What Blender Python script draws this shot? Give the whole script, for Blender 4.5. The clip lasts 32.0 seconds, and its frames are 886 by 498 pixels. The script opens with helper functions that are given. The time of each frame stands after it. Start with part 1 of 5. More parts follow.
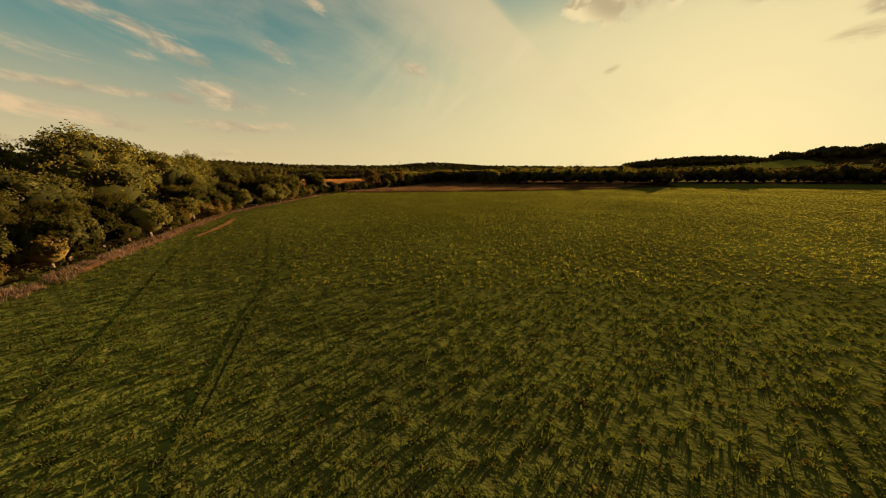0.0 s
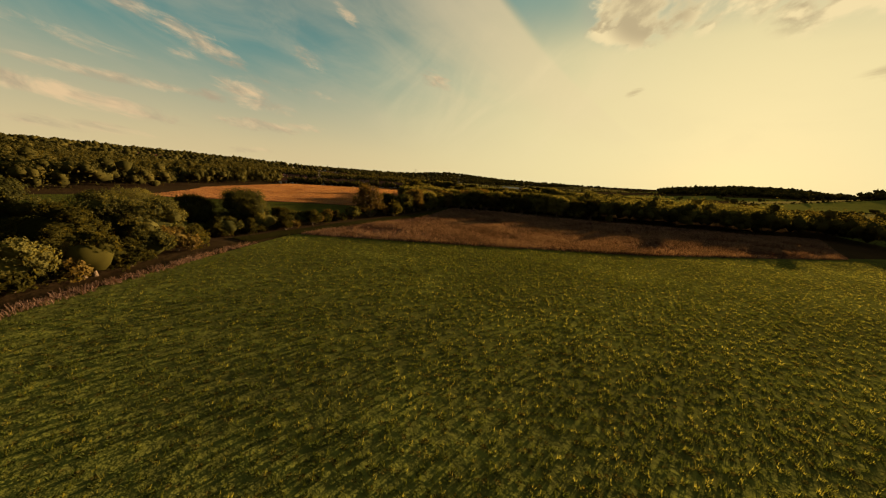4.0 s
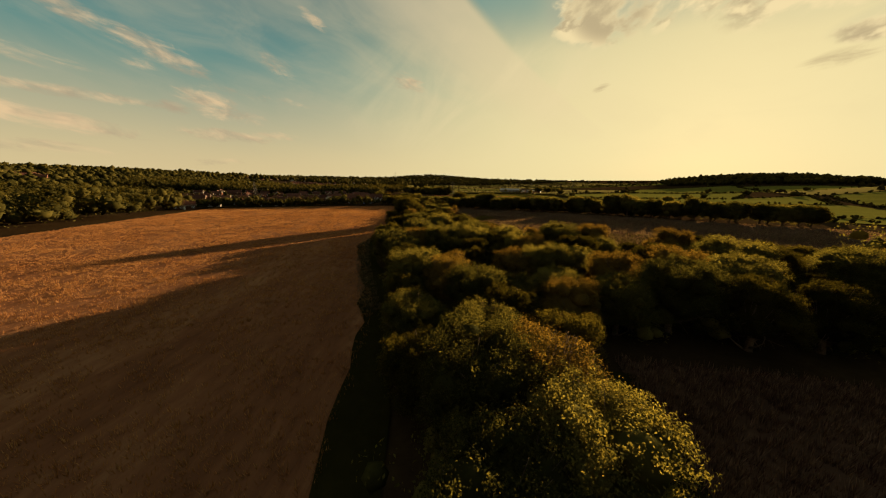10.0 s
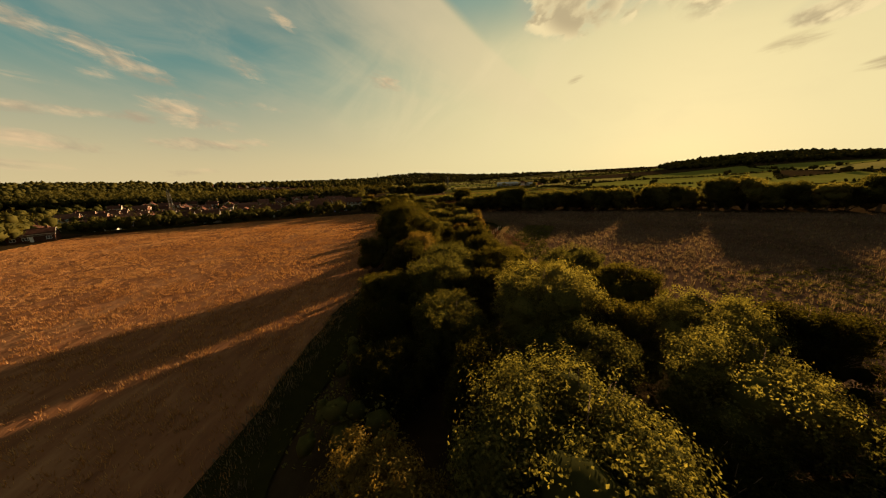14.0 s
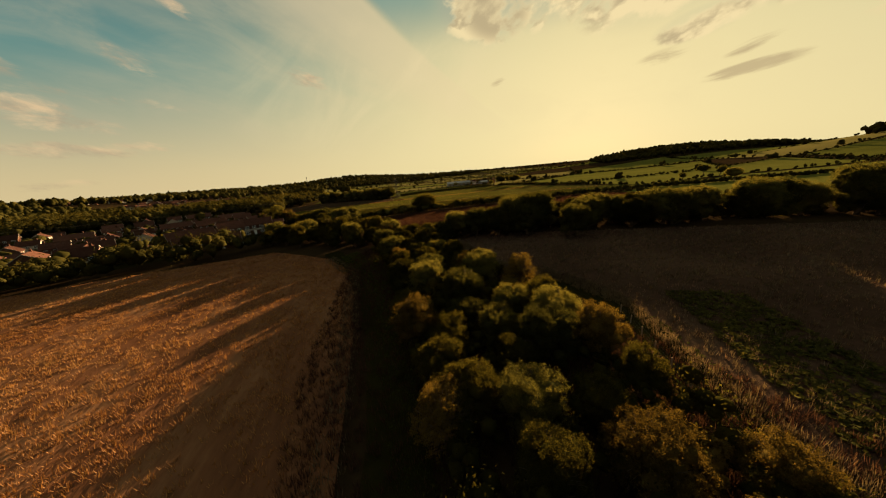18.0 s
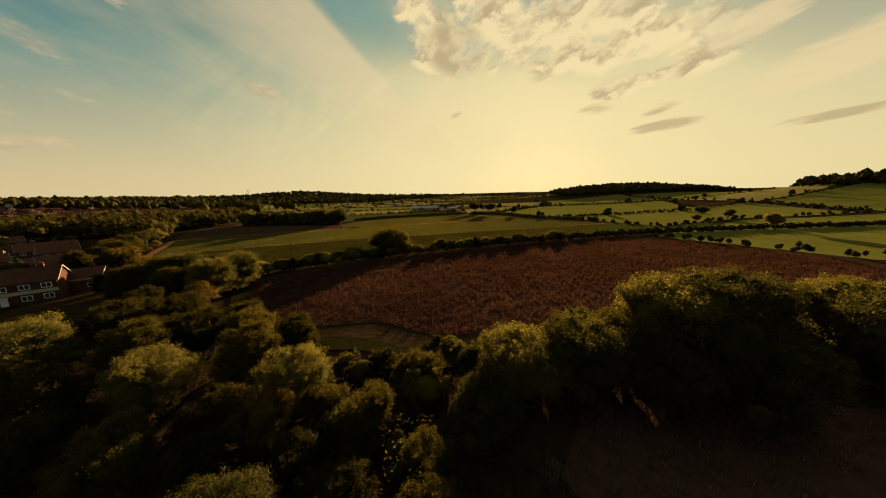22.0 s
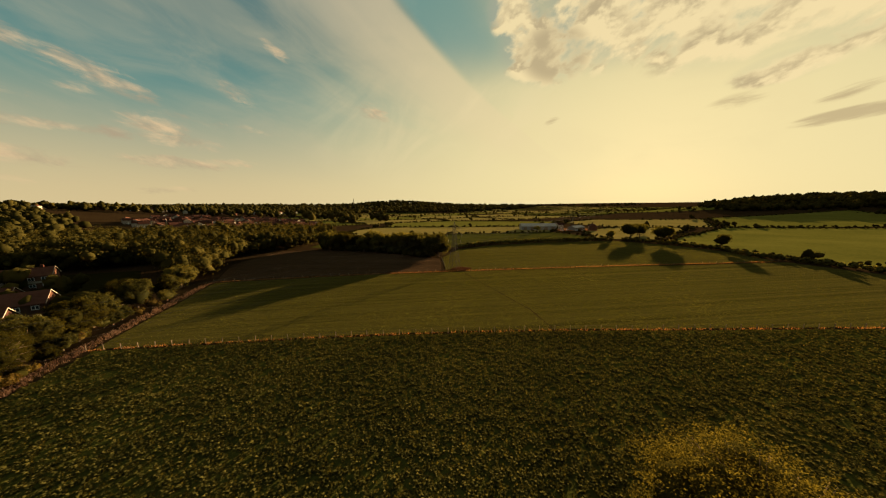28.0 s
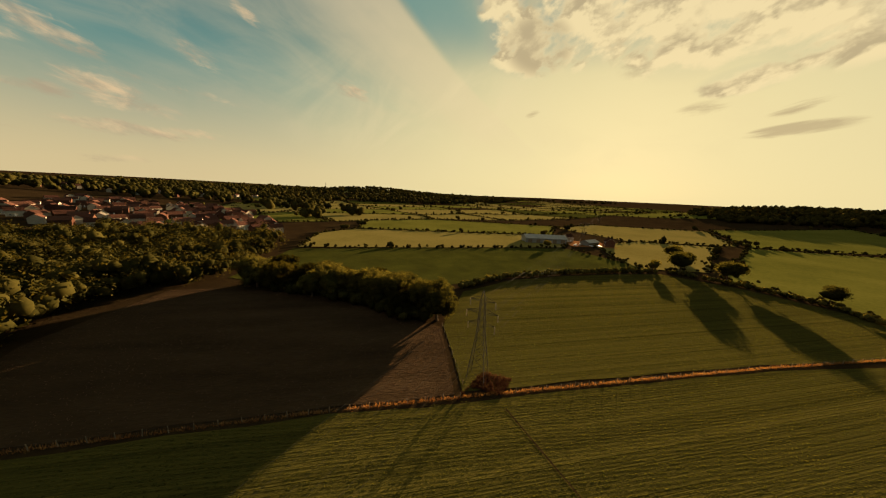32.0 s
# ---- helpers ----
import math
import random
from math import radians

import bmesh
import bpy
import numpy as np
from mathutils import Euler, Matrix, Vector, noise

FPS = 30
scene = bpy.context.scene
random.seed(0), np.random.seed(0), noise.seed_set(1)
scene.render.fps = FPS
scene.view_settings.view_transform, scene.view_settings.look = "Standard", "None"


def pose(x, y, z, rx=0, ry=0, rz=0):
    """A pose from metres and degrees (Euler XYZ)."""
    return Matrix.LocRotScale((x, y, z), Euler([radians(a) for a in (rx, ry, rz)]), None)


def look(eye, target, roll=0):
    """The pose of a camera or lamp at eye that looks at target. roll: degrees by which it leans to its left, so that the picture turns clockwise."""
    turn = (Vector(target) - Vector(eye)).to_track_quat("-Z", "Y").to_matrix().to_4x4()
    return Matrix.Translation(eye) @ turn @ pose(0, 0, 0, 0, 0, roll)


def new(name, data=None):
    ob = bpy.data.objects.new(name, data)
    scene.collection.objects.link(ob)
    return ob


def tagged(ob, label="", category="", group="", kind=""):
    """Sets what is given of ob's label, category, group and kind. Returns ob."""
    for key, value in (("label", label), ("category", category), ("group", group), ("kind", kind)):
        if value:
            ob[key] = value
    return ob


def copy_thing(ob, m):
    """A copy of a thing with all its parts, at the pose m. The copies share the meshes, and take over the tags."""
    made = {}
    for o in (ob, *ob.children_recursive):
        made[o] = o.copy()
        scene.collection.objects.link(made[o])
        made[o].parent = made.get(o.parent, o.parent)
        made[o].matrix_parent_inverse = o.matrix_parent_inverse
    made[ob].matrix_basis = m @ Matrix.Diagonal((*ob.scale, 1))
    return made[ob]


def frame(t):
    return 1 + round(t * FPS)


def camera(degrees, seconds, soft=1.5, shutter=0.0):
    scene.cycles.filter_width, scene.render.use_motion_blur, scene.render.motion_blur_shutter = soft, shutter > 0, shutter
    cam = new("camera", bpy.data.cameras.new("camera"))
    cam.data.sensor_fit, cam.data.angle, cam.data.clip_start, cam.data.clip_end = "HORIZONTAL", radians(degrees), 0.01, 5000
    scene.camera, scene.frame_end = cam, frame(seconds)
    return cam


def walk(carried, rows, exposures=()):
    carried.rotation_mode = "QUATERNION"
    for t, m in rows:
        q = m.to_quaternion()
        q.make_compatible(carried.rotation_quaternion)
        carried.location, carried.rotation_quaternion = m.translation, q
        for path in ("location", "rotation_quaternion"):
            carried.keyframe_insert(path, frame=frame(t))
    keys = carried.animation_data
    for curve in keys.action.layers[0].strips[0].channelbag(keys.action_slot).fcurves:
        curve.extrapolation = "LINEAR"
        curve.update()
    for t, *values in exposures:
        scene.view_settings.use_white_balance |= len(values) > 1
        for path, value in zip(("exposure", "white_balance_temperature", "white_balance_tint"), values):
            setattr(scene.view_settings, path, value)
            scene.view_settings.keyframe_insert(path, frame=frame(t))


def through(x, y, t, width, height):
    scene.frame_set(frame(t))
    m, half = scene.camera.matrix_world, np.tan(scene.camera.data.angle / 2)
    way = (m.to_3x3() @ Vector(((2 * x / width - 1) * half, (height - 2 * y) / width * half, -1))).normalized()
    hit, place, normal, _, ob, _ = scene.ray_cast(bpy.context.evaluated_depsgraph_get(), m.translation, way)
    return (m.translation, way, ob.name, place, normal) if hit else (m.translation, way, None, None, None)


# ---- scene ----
cam = camera(116.35, 32.0, soft=1.15)
PATH = [
    (0.0, pose(0.00, 0.00, 9.00, 73.78, 0.29, 0.57)),
    (0.5, pose(-1.55, 8.36, 9.27, 73.94, -0.32, 0.56)),
    (1.0, pose(-3.05, 16.88, 9.59, 74.31, -0.95, 0.66)),
    (1.5, pose(-4.80, 25.12, 9.89, 74.43, -1.59, 0.97)),
    (2.0, pose(-6.46, 33.49, 10.24, 74.51, -1.92, 1.53)),
    (2.5, pose(-8.06, 41.98, 10.70, 74.77, -2.19, 2.19)),
    (3.0, pose(-9.63, 50.72, 11.22, 74.98, -2.70, 2.55)),
    (3.5, pose(-11.12, 59.67, 11.78, 75.29, -3.14, 3.00)),
    (5.5, pose(-15.86, 97.73, 14.83, 76.31, -4.53, 5.90)),
    (6.0, pose(-17.70, 107.39, 15.19, 76.43, -4.89, 6.58)),
    (6.5, pose(-19.65, 116.78, 15.59, 76.56, -5.11, 7.01)),
    (7.0, pose(-21.65, 125.96, 16.00, 76.57, -4.89, 7.31)),
    (7.5, pose(-23.72, 134.68, 16.44, 76.30, -4.23, 6.99)),
    (8.0, pose(-25.97, 143.20, 16.95, 75.99, -3.43, 6.36)),
    (8.5, pose(-28.16, 151.80, 17.37, 75.69, -2.40, 5.36)),
    (9.0, pose(-30.25, 160.53, 17.64, 75.77, -1.49, 3.77)),
    (9.5, pose(-32.40, 169.25, 17.64, 75.92, -0.85, 1.62)),
    (10.0, pose(-34.42, 177.90, 17.33, 76.04, -0.49, -0.53)),
    (10.5, pose(-36.28, 186.54, 16.91, 75.98, 0.08, -2.09)),
    (11.0, pose(-37.90, 195.10, 16.39, 75.84, 0.62, -2.96)),
    (11.5, pose(-39.42, 203.52, 15.86, 75.88, 1.17, -3.50)),
    (12.0, pose(-40.84, 211.97, 15.40, 75.90, 1.58, -3.76)),
    (12.5, pose(-41.97, 220.43, 15.05, 75.83, 2.09, -3.86)),
    (13.0, pose(-42.91, 228.88, 14.77, 75.85, 2.32, -3.88)),
    (13.5, pose(-43.71, 237.16, 14.60, 75.72, 2.52, -3.78)),
    (15.5, pose(-48.66, 271.03, 15.37, 75.24, 3.56, -5.43)),
    (16.0, pose(-49.18, 279.24, 15.45, 75.09, 4.44, -6.73)),
    (16.5, pose(-49.47, 287.34, 15.64, 74.95, 5.10, -8.67)),
    (17.0, pose(-49.60, 295.46, 15.87, 74.91, 5.35, -10.90)),
    (17.5, pose(-49.49, 303.60, 16.16, 74.73, 5.18, -13.47)),
    (18.0, pose(-49.13, 311.69, 16.31, 74.77, 4.79, -16.45)),
    (18.5, pose(-48.58, 319.85, 16.21, 75.07, 4.32, -19.42)),
    (19.0, pose(-47.77, 327.93, 16.07, 75.61, 3.89, -22.05)),
    (19.5, pose(-46.69, 335.87, 16.13, 76.08, 3.77, -24.18)),
    (20.0, pose(-45.34, 343.74, 16.42, 76.72, 3.80, -25.62)),
    (20.5, pose(-43.67, 351.70, 16.83, 77.47, 3.95, -26.58)),
    (21.0, pose(-41.91, 359.42, 17.20, 78.12, 3.66, -26.82)),
    (21.5, pose(-40.17, 366.86, 17.48, 78.59, 2.79, -26.35)),
    (22.0, pose(-38.42, 374.21, 17.63, 78.94, 1.11, -24.85)),
    (22.5, pose(-36.75, 381.24, 17.61, 79.33, -1.06, -22.27)),
    (23.0, pose(-35.23, 388.14, 17.44, 79.82, -3.28, -18.86)),
    (23.5, pose(-34.04, 394.98, 17.36, 80.30, -5.11, -15.28)),
    (24.0, pose(-33.21, 401.95, 17.45, 80.65, -6.58, -11.62)),
    (24.5, pose(-32.63, 409.40, 17.78, 80.85, -7.56, -8.15)),
    (25.0, pose(-32.23, 417.07, 18.27, 80.86, -8.13, -4.99)),
    (25.5, pose(-31.92, 424.72, 18.78, 80.92, -8.03, -2.43)),
    (27.5, pose(-35.60, 456.93, 22.36, 80.92, -1.28, -4.71)),
    (28.0, pose(-36.46, 464.92, 23.56, 81.04, 0.46, -7.19)),
    (28.5, pose(-37.17, 472.96, 24.93, 81.18, 1.51, -9.76)),
    (29.0, pose(-37.77, 481.04, 26.52, 81.11, 1.99, -12.26)),
    (29.5, pose(-38.18, 489.14, 28.21, 80.84, 2.00, -14.33)),
    (30.0, pose(-38.32, 497.34, 29.95, 80.39, 1.65, -15.72)),
    (30.5, pose(-38.25, 505.63, 31.66, 79.81, 0.99, -16.17)),
    (31.0, pose(-37.94, 514.12, 33.29, 79.25, -0.04, -15.61)),
    (31.5, pose(-37.51, 522.80, 34.80, 78.87, -1.46, -14.00)),
    (32.0, pose(-37.04, 531.56, 36.23, 78.63, -2.60, -11.58)),
]
EXPOSURE, SKY, SUN = 2.16, 0.227, 5.0
walk(cam, PATH, exposures=((0.0, EXPOSURE, 6750, 14), (32.0, EXPOSURE, 6750, 14)))

# ---- world, sun ----
SUN_AZ, SUN_EL = radians(43.5), radians(7.2)
SUN_DIR = Vector((math.sin(SUN_AZ) * math.cos(SUN_EL), math.cos(SUN_AZ) * math.cos(SUN_EL), math.sin(SUN_EL)))


class Nodes:
    """A small builder for node trees."""

    def __init__(self, tree):
        self.tree = tree
        tree.nodes.clear()

    def add(self, kind, **values):
        node = self.tree.nodes.new(kind)
        for key, value in values.items():
            if key == "operation":
                node.operation = value
            elif key == "blend":
                node.blend_type = value
        return node

    def link(self, a, b):
        self.tree.links.new(a, b)

    def put(self, socket, value):
        if isinstance(value, bpy.types.NodeSocket):
            self.link(value, socket)
        else:
            socket.default_value = value

    def math(self, op, a, b=0.0, c=0.0, clamp=False):
        node = self.tree.nodes.new("ShaderNodeMath")
        node.operation, node.use_clamp = op, clamp
        for socket, value in zip(node.inputs, (a, b, c)):
            self.put(socket, value)
        return node.outputs[0]

    def vmath(self, op, a, b=(0, 0, 0)):
        node = self.tree.nodes.new("ShaderNodeVectorMath")
        node.operation = op
        self.put(node.inputs[0], a)
        self.put(node.inputs[1], b)
        return node.outputs["Value"] if op in ("DOT_PRODUCT", "LENGTH") else node.outputs[0]

    def mix(self, factor, a, b, blend="MIX"):
        node = self.tree.nodes.new("ShaderNodeMix")
        node.data_type, node.blend_type = "RGBA", blend
        self.put(node.inputs[0], factor)
        self.put(node.inputs[6], a if isinstance(a, bpy.types.NodeSocket) else (*a, 1))
        self.put(node.inputs[7], b if isinstance(b, bpy.types.NodeSocket) else (*b, 1))
        return node.outputs[2]

    def ramp(self, value, stops):
        node = self.tree.nodes.new("ShaderNodeValToRGB")
        self.put(node.inputs[0], value)
        line = node.color_ramp.elements
        while len(line) < len(stops):
            line.new(0.5)
        for element, (at, colour) in zip(line, stops):
            element.position, element.color = at, (*colour, 1) if len(colour) == 3 else colour
        return node.outputs[0]

    def span(self, value, a, b, c=0.0, d=1.0, smooth=True):
        node = self.tree.nodes.new("ShaderNodeMapRange")
        node.interpolation_type = "SMOOTHSTEP" if smooth else "LINEAR"
        for socket, v in zip(node.inputs, (value, a, b, c, d)):
            self.put(socket, v)
        return node.outputs[0]

    def noise(self, vector, scale, detail=3.0, rough=0.5, warp=0.0):
        node = self.tree.nodes.new("ShaderNodeTexNoise")
        self.put(node.inputs["Vector"], vector)
        for key, value in (("Scale", scale), ("Detail", detail), ("Roughness", rough), ("Distortion", warp)):
            node.inputs[key].default_value = value
        return node.outputs[0]


world = bpy.data.worlds.new("evening_sky")
scene.world = world
world.use_nodes = True
w = Nodes(world.node_tree)
sky = w.add("ShaderNodeTexSky")
sky.sky_type, sky.sun_disc = "NISHITA", False
sky.sun_elevation, sky.sun_rotation = SUN_EL, SUN_AZ
sky.dust_density, sky.air_density = 2.0, 1.0
way = w.add("ShaderNodeTexCoord").outputs["Generated"]
sep = w.add("ShaderNodeSeparateXYZ")
w.link(way, sep.inputs[0])
up = sep.outputs[2]
# bearing and height of the direction, in degrees
bearing = w.math("MULTIPLY", w.math("ARCTAN2", sep.outputs[0], sep.outputs[1]), 57.2958)
rise = w.math("MULTIPLY", w.math("ARCSINE", up), 57.2958)
SUN_U, SUN_V = 43.0, 2.0


def plane(su, sv, turn=0.0, du=0.0, dv=0.0):
    """The direction as a flat place, scaled, turned by degrees and shifted."""
    c, q = math.cos(radians(turn)), math.sin(radians(turn))
    u, v = w.math("ADD", bearing, du), w.math("ADD", rise, dv)
    out = w.add("ShaderNodeCombineXYZ")
    w.link(w.math("MULTIPLY", w.math("ADD", w.math("MULTIPLY", u, c), w.math("MULTIPLY", v, q)), su), out.inputs[0])
    w.link(w.math("MULTIPLY", w.math("SUBTRACT", w.math("MULTIPLY", v, c), w.math("MULTIPLY", u, q)), sv), out.inputs[1])
    return out.outputs[0]


def bank(u, v, wide, tall, lean=0.0, thick=1.0):
    """How near a direction is to the heart of a bank of cloud, from its thickness down."""
    c, q = math.cos(radians(lean)), math.sin(radians(lean))
    du, dv = w.math("SUBTRACT", bearing, u), w.math("SUBTRACT", rise, v)
    a = w.math("ADD", w.math("MULTIPLY", du, c / wide), w.math("MULTIPLY", dv, q / wide))
    b = w.math("SUBTRACT", w.math("MULTIPLY", dv, c / tall), w.math("MULTIPLY", du, q / tall))
    near = w.math("SUBTRACT", 1.0, w.math("ADD", w.math("MULTIPLY", a, a), w.math("MULTIPLY", b, b)), clamp=True)
    return w.math("MULTIPLY", near, thick) if thick != 1.0 else near


def gathered(banks):
    total = bank(*banks[0])
    for b in banks[1:]:
        total = w.math("MAXIMUM", total, bank(*b))
    return total


def torn(mask, grain, depth, low, high):
    """Cloud where the mask is strong, its edge torn by the grain."""
    ragged = w.span(w.math("ADD", mask, w.math("MULTIPLY", w.math("SUBTRACT", grain, 0.5), depth)), low, high)
    return w.math("MULTIPLY", ragged, w.span(mask, 0.0, 0.5))


# clear air: teal away from the sun, cream near it and along the horizon
side, over = w.math("MULTIPLY", w.math("SUBTRACT", bearing, SUN_U), 0.021), w.math("MULTIPLY", w.math("SUBTRACT", rise, SUN_V), 0.031)
far_off = w.math("SQRT", w.math("ADD", w.math("MULTIPLY", side, side), w.math("MULTIPLY", over, over)))
near_sun = w.span(far_off, 1.75, 0.34)
clear = w.mix(w.span(rise, 0.0, 21.0), (0.66, 0.55, 0.30), (0.066, 0.245, 0.245))
clear = w.mix(w.span(rise, 15.0, 29.0), clear, (0.015, 0.145, 0.175))
clear = w.mix(w.span(up, 0.62, 0.9), clear, (0.21, 0.20, 0.175))
clear = w.mix(w.span(w.vmath("DOT_PRODUCT", way, (SUN_DIR.x, SUN_DIR.y, 0.0)), -0.35, -0.95), clear, (0.32, 0.23, 0.165))
clear = w.mix(near_sun, clear, (0.83, 0.735, 0.385))
clear = w.mix(0.04, clear, w.mix(1.0, sky.outputs[0], (0.06, 0.06, 0.06), "MULTIPLY"))
soft = w.noise(plane(0.05, 0.09, -12), 1.0, 6.0, 0.55, 0.5)
shred = w.noise(plane(0.16, 0.62, -10), 1.0, 8.0, 0.6, 0.7)
drawn = w.noise(plane(0.14, 0.75, 6), 1.0, 7.0, 0.62, 0.5)
# thin high cloud in rays that fan out from the sun, the boldest with one hard edge
fan = w.math("MULTIPLY", w.math("ARCTAN2", w.math("ADD", rise, 2.0), w.math("SUBTRACT", 42.0, bearing)), 57.2958)
ray_place = w.add("ShaderNodeCombineXYZ")
w.link(w.math("MULTIPLY", fan, 0.11), ray_place.inputs[0])
w.link(w.math("MULTIPLY", far_off, 0.8), ray_place.inputs[1])
rays = w.span(w.noise(ray_place.outputs[0], 1.0, 5.0, 0.55, 0.25), 0.36, 0.66)
ray_zone = w.math("MULTIPLY", w.span(far_off, 0.25, 0.6), w.span(rise, 3.0, 12.0))
wedge = w.math("MULTIPLY", w.math("MULTIPLY", w.span(fan, 22.0, 35.0), w.span(fan, 39.6, 38.0)), ray_zone)
wedge = w.math("MULTIPLY", wedge, w.span(soft, 0.15, 0.55, 0.55, 1.0))
lesser = w.math("MULTIPLY", w.math("MULTIPLY", rays, ray_zone), w.math("MULTIPLY", w.span(fan, 3.0, 14.0), w.span(fan, 40.0, 36.0)))
gap = w.math("MULTIPLY", w.math("MULTIPLY", w.span(fan, 38.4, 40.5), w.span(fan, 60.0, 46.0)), w.span(rise, 20.0, 29.0))
veil = w.span(w.noise(plane(0.07, 0.16, -14), 1.0, 7.0, 0.62, 0.8), 0.40, 0.72)
mist = w.span(w.noise(plane(0.05, 0.12, 40), 1.0, 6.0, 0.6, 0.6), 0.40, 0.70)
haze_tint = w.mix(near_sun, (0.44, 0.42, 0.29), (0.80, 0.69, 0.37))
air = w.mix(w.math("MULTIPLY", w.math("MULTIPLY", veil, w.span(rise, 2.0, 10.0)), 0.30), clear, haze_tint)
air = w.mix(w.math("MULTIPLY", lesser, 0.42), air, haze_tint)
air = w.mix(w.math("MULTIPLY", wedge, 0.80), air, w.mix(near_sun, (0.47, 0.43, 0.30), (0.80, 0.69, 0.38)))
air = w.mix(w.math("MULTIPLY", gap, 0.72), air, (0.135, 0.30, 0.275))
air = w.mix(w.math("MULTIPLY", w.math("MULTIPLY", mist, bank(8, 14, 30, 12)), 0.45), air, (0.82, 0.70, 0.40))
# sunlit low clouds on the far side
pink_mask = gathered([(-42.0, 16.3, 7.4, 2.0, -17), (-48.5, 18.2, 5.0, 1.5, -14, 0.8), (-37.2, 10.7, 5.2, 2.4, -12), (-33.0, 9.4, 4.0, 1.3, -6, 0.9), (-49.5, 9.7, 13.0, 0.9, -1, 0.85), (-41.2, 9.7, 2.6, 1.2, 0, 0.9), (-54.0, 6.8, 13.0, 1.5, -8), (-63.0, 8.6, 10.0, 1.6, -8), (-35.5, 6.5, 8.5, 1.3, -1, 0.95), (-29.0, 7.0, 5.0, 0.9, 0, 0.7),
                      (-22.0, 24.4, 3.8, 1.2, -32, 0.9), (-28.0, 17.4, 4.6, 1.9, -22, 0.62), (-6.0, 17.0, 4.4, 2.0, -16, 0.75), (-43.5, 14.4, 2.6, 1.3, 0, 0.6), (-56.0, 3.6, 14.0, 1.1, -2, 0.75), (-37.0, 2.6, 5.0, 0.8, 4, 0.7), (-70.0, 11.0, 10.0, 1.8, -6), (-54.0, 13.0, 12.0, 1.4, -6, 0.55), (-30.0, 12.6, 12.0, 1.0, -4, 0.5)])
frayed = w.noise(plane(0.34, 1.05, -12), 1.0, 9.0, 0.66, 0.8)
pink = torn(pink_mask, w.math("ADD", w.math("MULTIPLY", shred, 0.5), w.math("MULTIPLY", frayed, 0.5)), 3.2, 0.25, 1.35)
lit = w.span(w.noise(plane(0.16, 0.34, -10, 0.6, -0.8), 1.0, 7.0, 0.6, 0.5), 0.40, 0.62)
air = w.mix(w.math("MULTIPLY", pink, 0.80), air, w.mix(lit, (0.42, 0.34, 0.225), (0.80, 0.58, 0.33)))
# the broken layer of high cloud over the sun: bright below and at its edges, grey within
crumb_place = (0.19, 0.30, 10)
crumb = w.noise(plane(*crumb_place), 1.0, 9.0, 0.56, 0.15)
shade_here, shade_below = (w.noise(plane(*crumb_place, 0.0, d), 1.0, 5.0, 0.52, 0.15) for d in (0.0, -1.1))
heap_mask = gathered([(26.0, 25.5, 9.5, 6.0, -8), (20.5, 30.5, 6.0, 4.0, -20), (37.0, 28.5, 14.0, 9.0, 0), (50.0, 25.0, 15.0, 8.5, -6), (62.0, 21.0, 11.0, 5.5, -14), (56.0, 16.6, 6.0, 2.2, 4), (40.0, 38.0, 26.0, 11.0, 0), (60.0, 32.0, 18.0, 9.0, -10)])
heap = torn(heap_mask, crumb, 3.4, 0.16, 0.80)
grey = w.span(w.math("SUBTRACT", shade_below, shade_here), -0.07, 0.09)
deep_grey = w.math("MAXIMUM", w.math("MULTIPLY", w.span(bank(27.5, 24.8, 7.5, 5.2, -12), 0.1, 0.8), w.span(crumb, 0.30, 0.60)), w.math("MULTIPLY", grey, w.span(crumb, 0.36, 0.58)))
air = w.mix(w.math("MULTIPLY", w.span(heap_mask, 0.05, 0.7), w.span(rise, 19.0, 30.0, 0.15, 0.75)), air, (0.34, 0.38, 0.29))
air = w.mix(w.math("MULTIPLY", heap, 0.90), air, w.mix(w.math("MULTIPLY", deep_grey, 0.80), (0.88, 0.74, 0.41), (0.40, 0.325, 0.19)))
# long grey strips low to the side of the sun, and drawn-out pale cloud beyond them
air = w.mix(w.math("MULTIPLY", bank(80, 24, 17, 11), 0.7), air, (0.30, 0.33, 0.26))
pale = torn(gathered([(77, 14.5, 9, 3.0, 16), (71, 20.5, 7, 2.0, 18), (86, 17, 10, 4, 16)]), drawn, 2.0, 0.1, 0.9)
air = w.mix(w.math("MULTIPLY", pale, 0.7), air, (0.80, 0.66, 0.37))
strips = torn(gathered([(62.0, 9.9, 6.2, 0.95, 4), (77.5, 8.3, 6.0, 0.7, 5), (61.5, 12.4, 3.4, 0.9, 14, 0.7), (27.8, 14.7, 1.8, 0.9, 10, 0.6), (52, 13.5, 4, 1.4, 10, 0.5)]), drawn, 2.4, 0.10, 0.95)
air = w.mix(w.math("MULTIPLY", strips, 0.66), air, (0.43, 0.335, 0.19))
# below the horizon: dim ground light
air = w.mix(w.span(up, -0.05, 0.0), (0.10, 0.09, 0.05), air)
back = w.add("ShaderNodeBackground")
w.link(air, back.inputs[0])
back.inputs[1].default_value = SKY
w.link(back.outputs[0], w.add("ShaderNodeOutputWorld").inputs[0])

sun = new("sun", bpy.data.lights.new("sun", "SUN"))
sun.data.energy, sun.data.angle, sun.data.color = SUN, radians(0.6), (1.0, 0.70, 0.38)
sun.matrix_world = look((0, 0, 300), Vector((0, 0, 300)) - SUN_DIR)


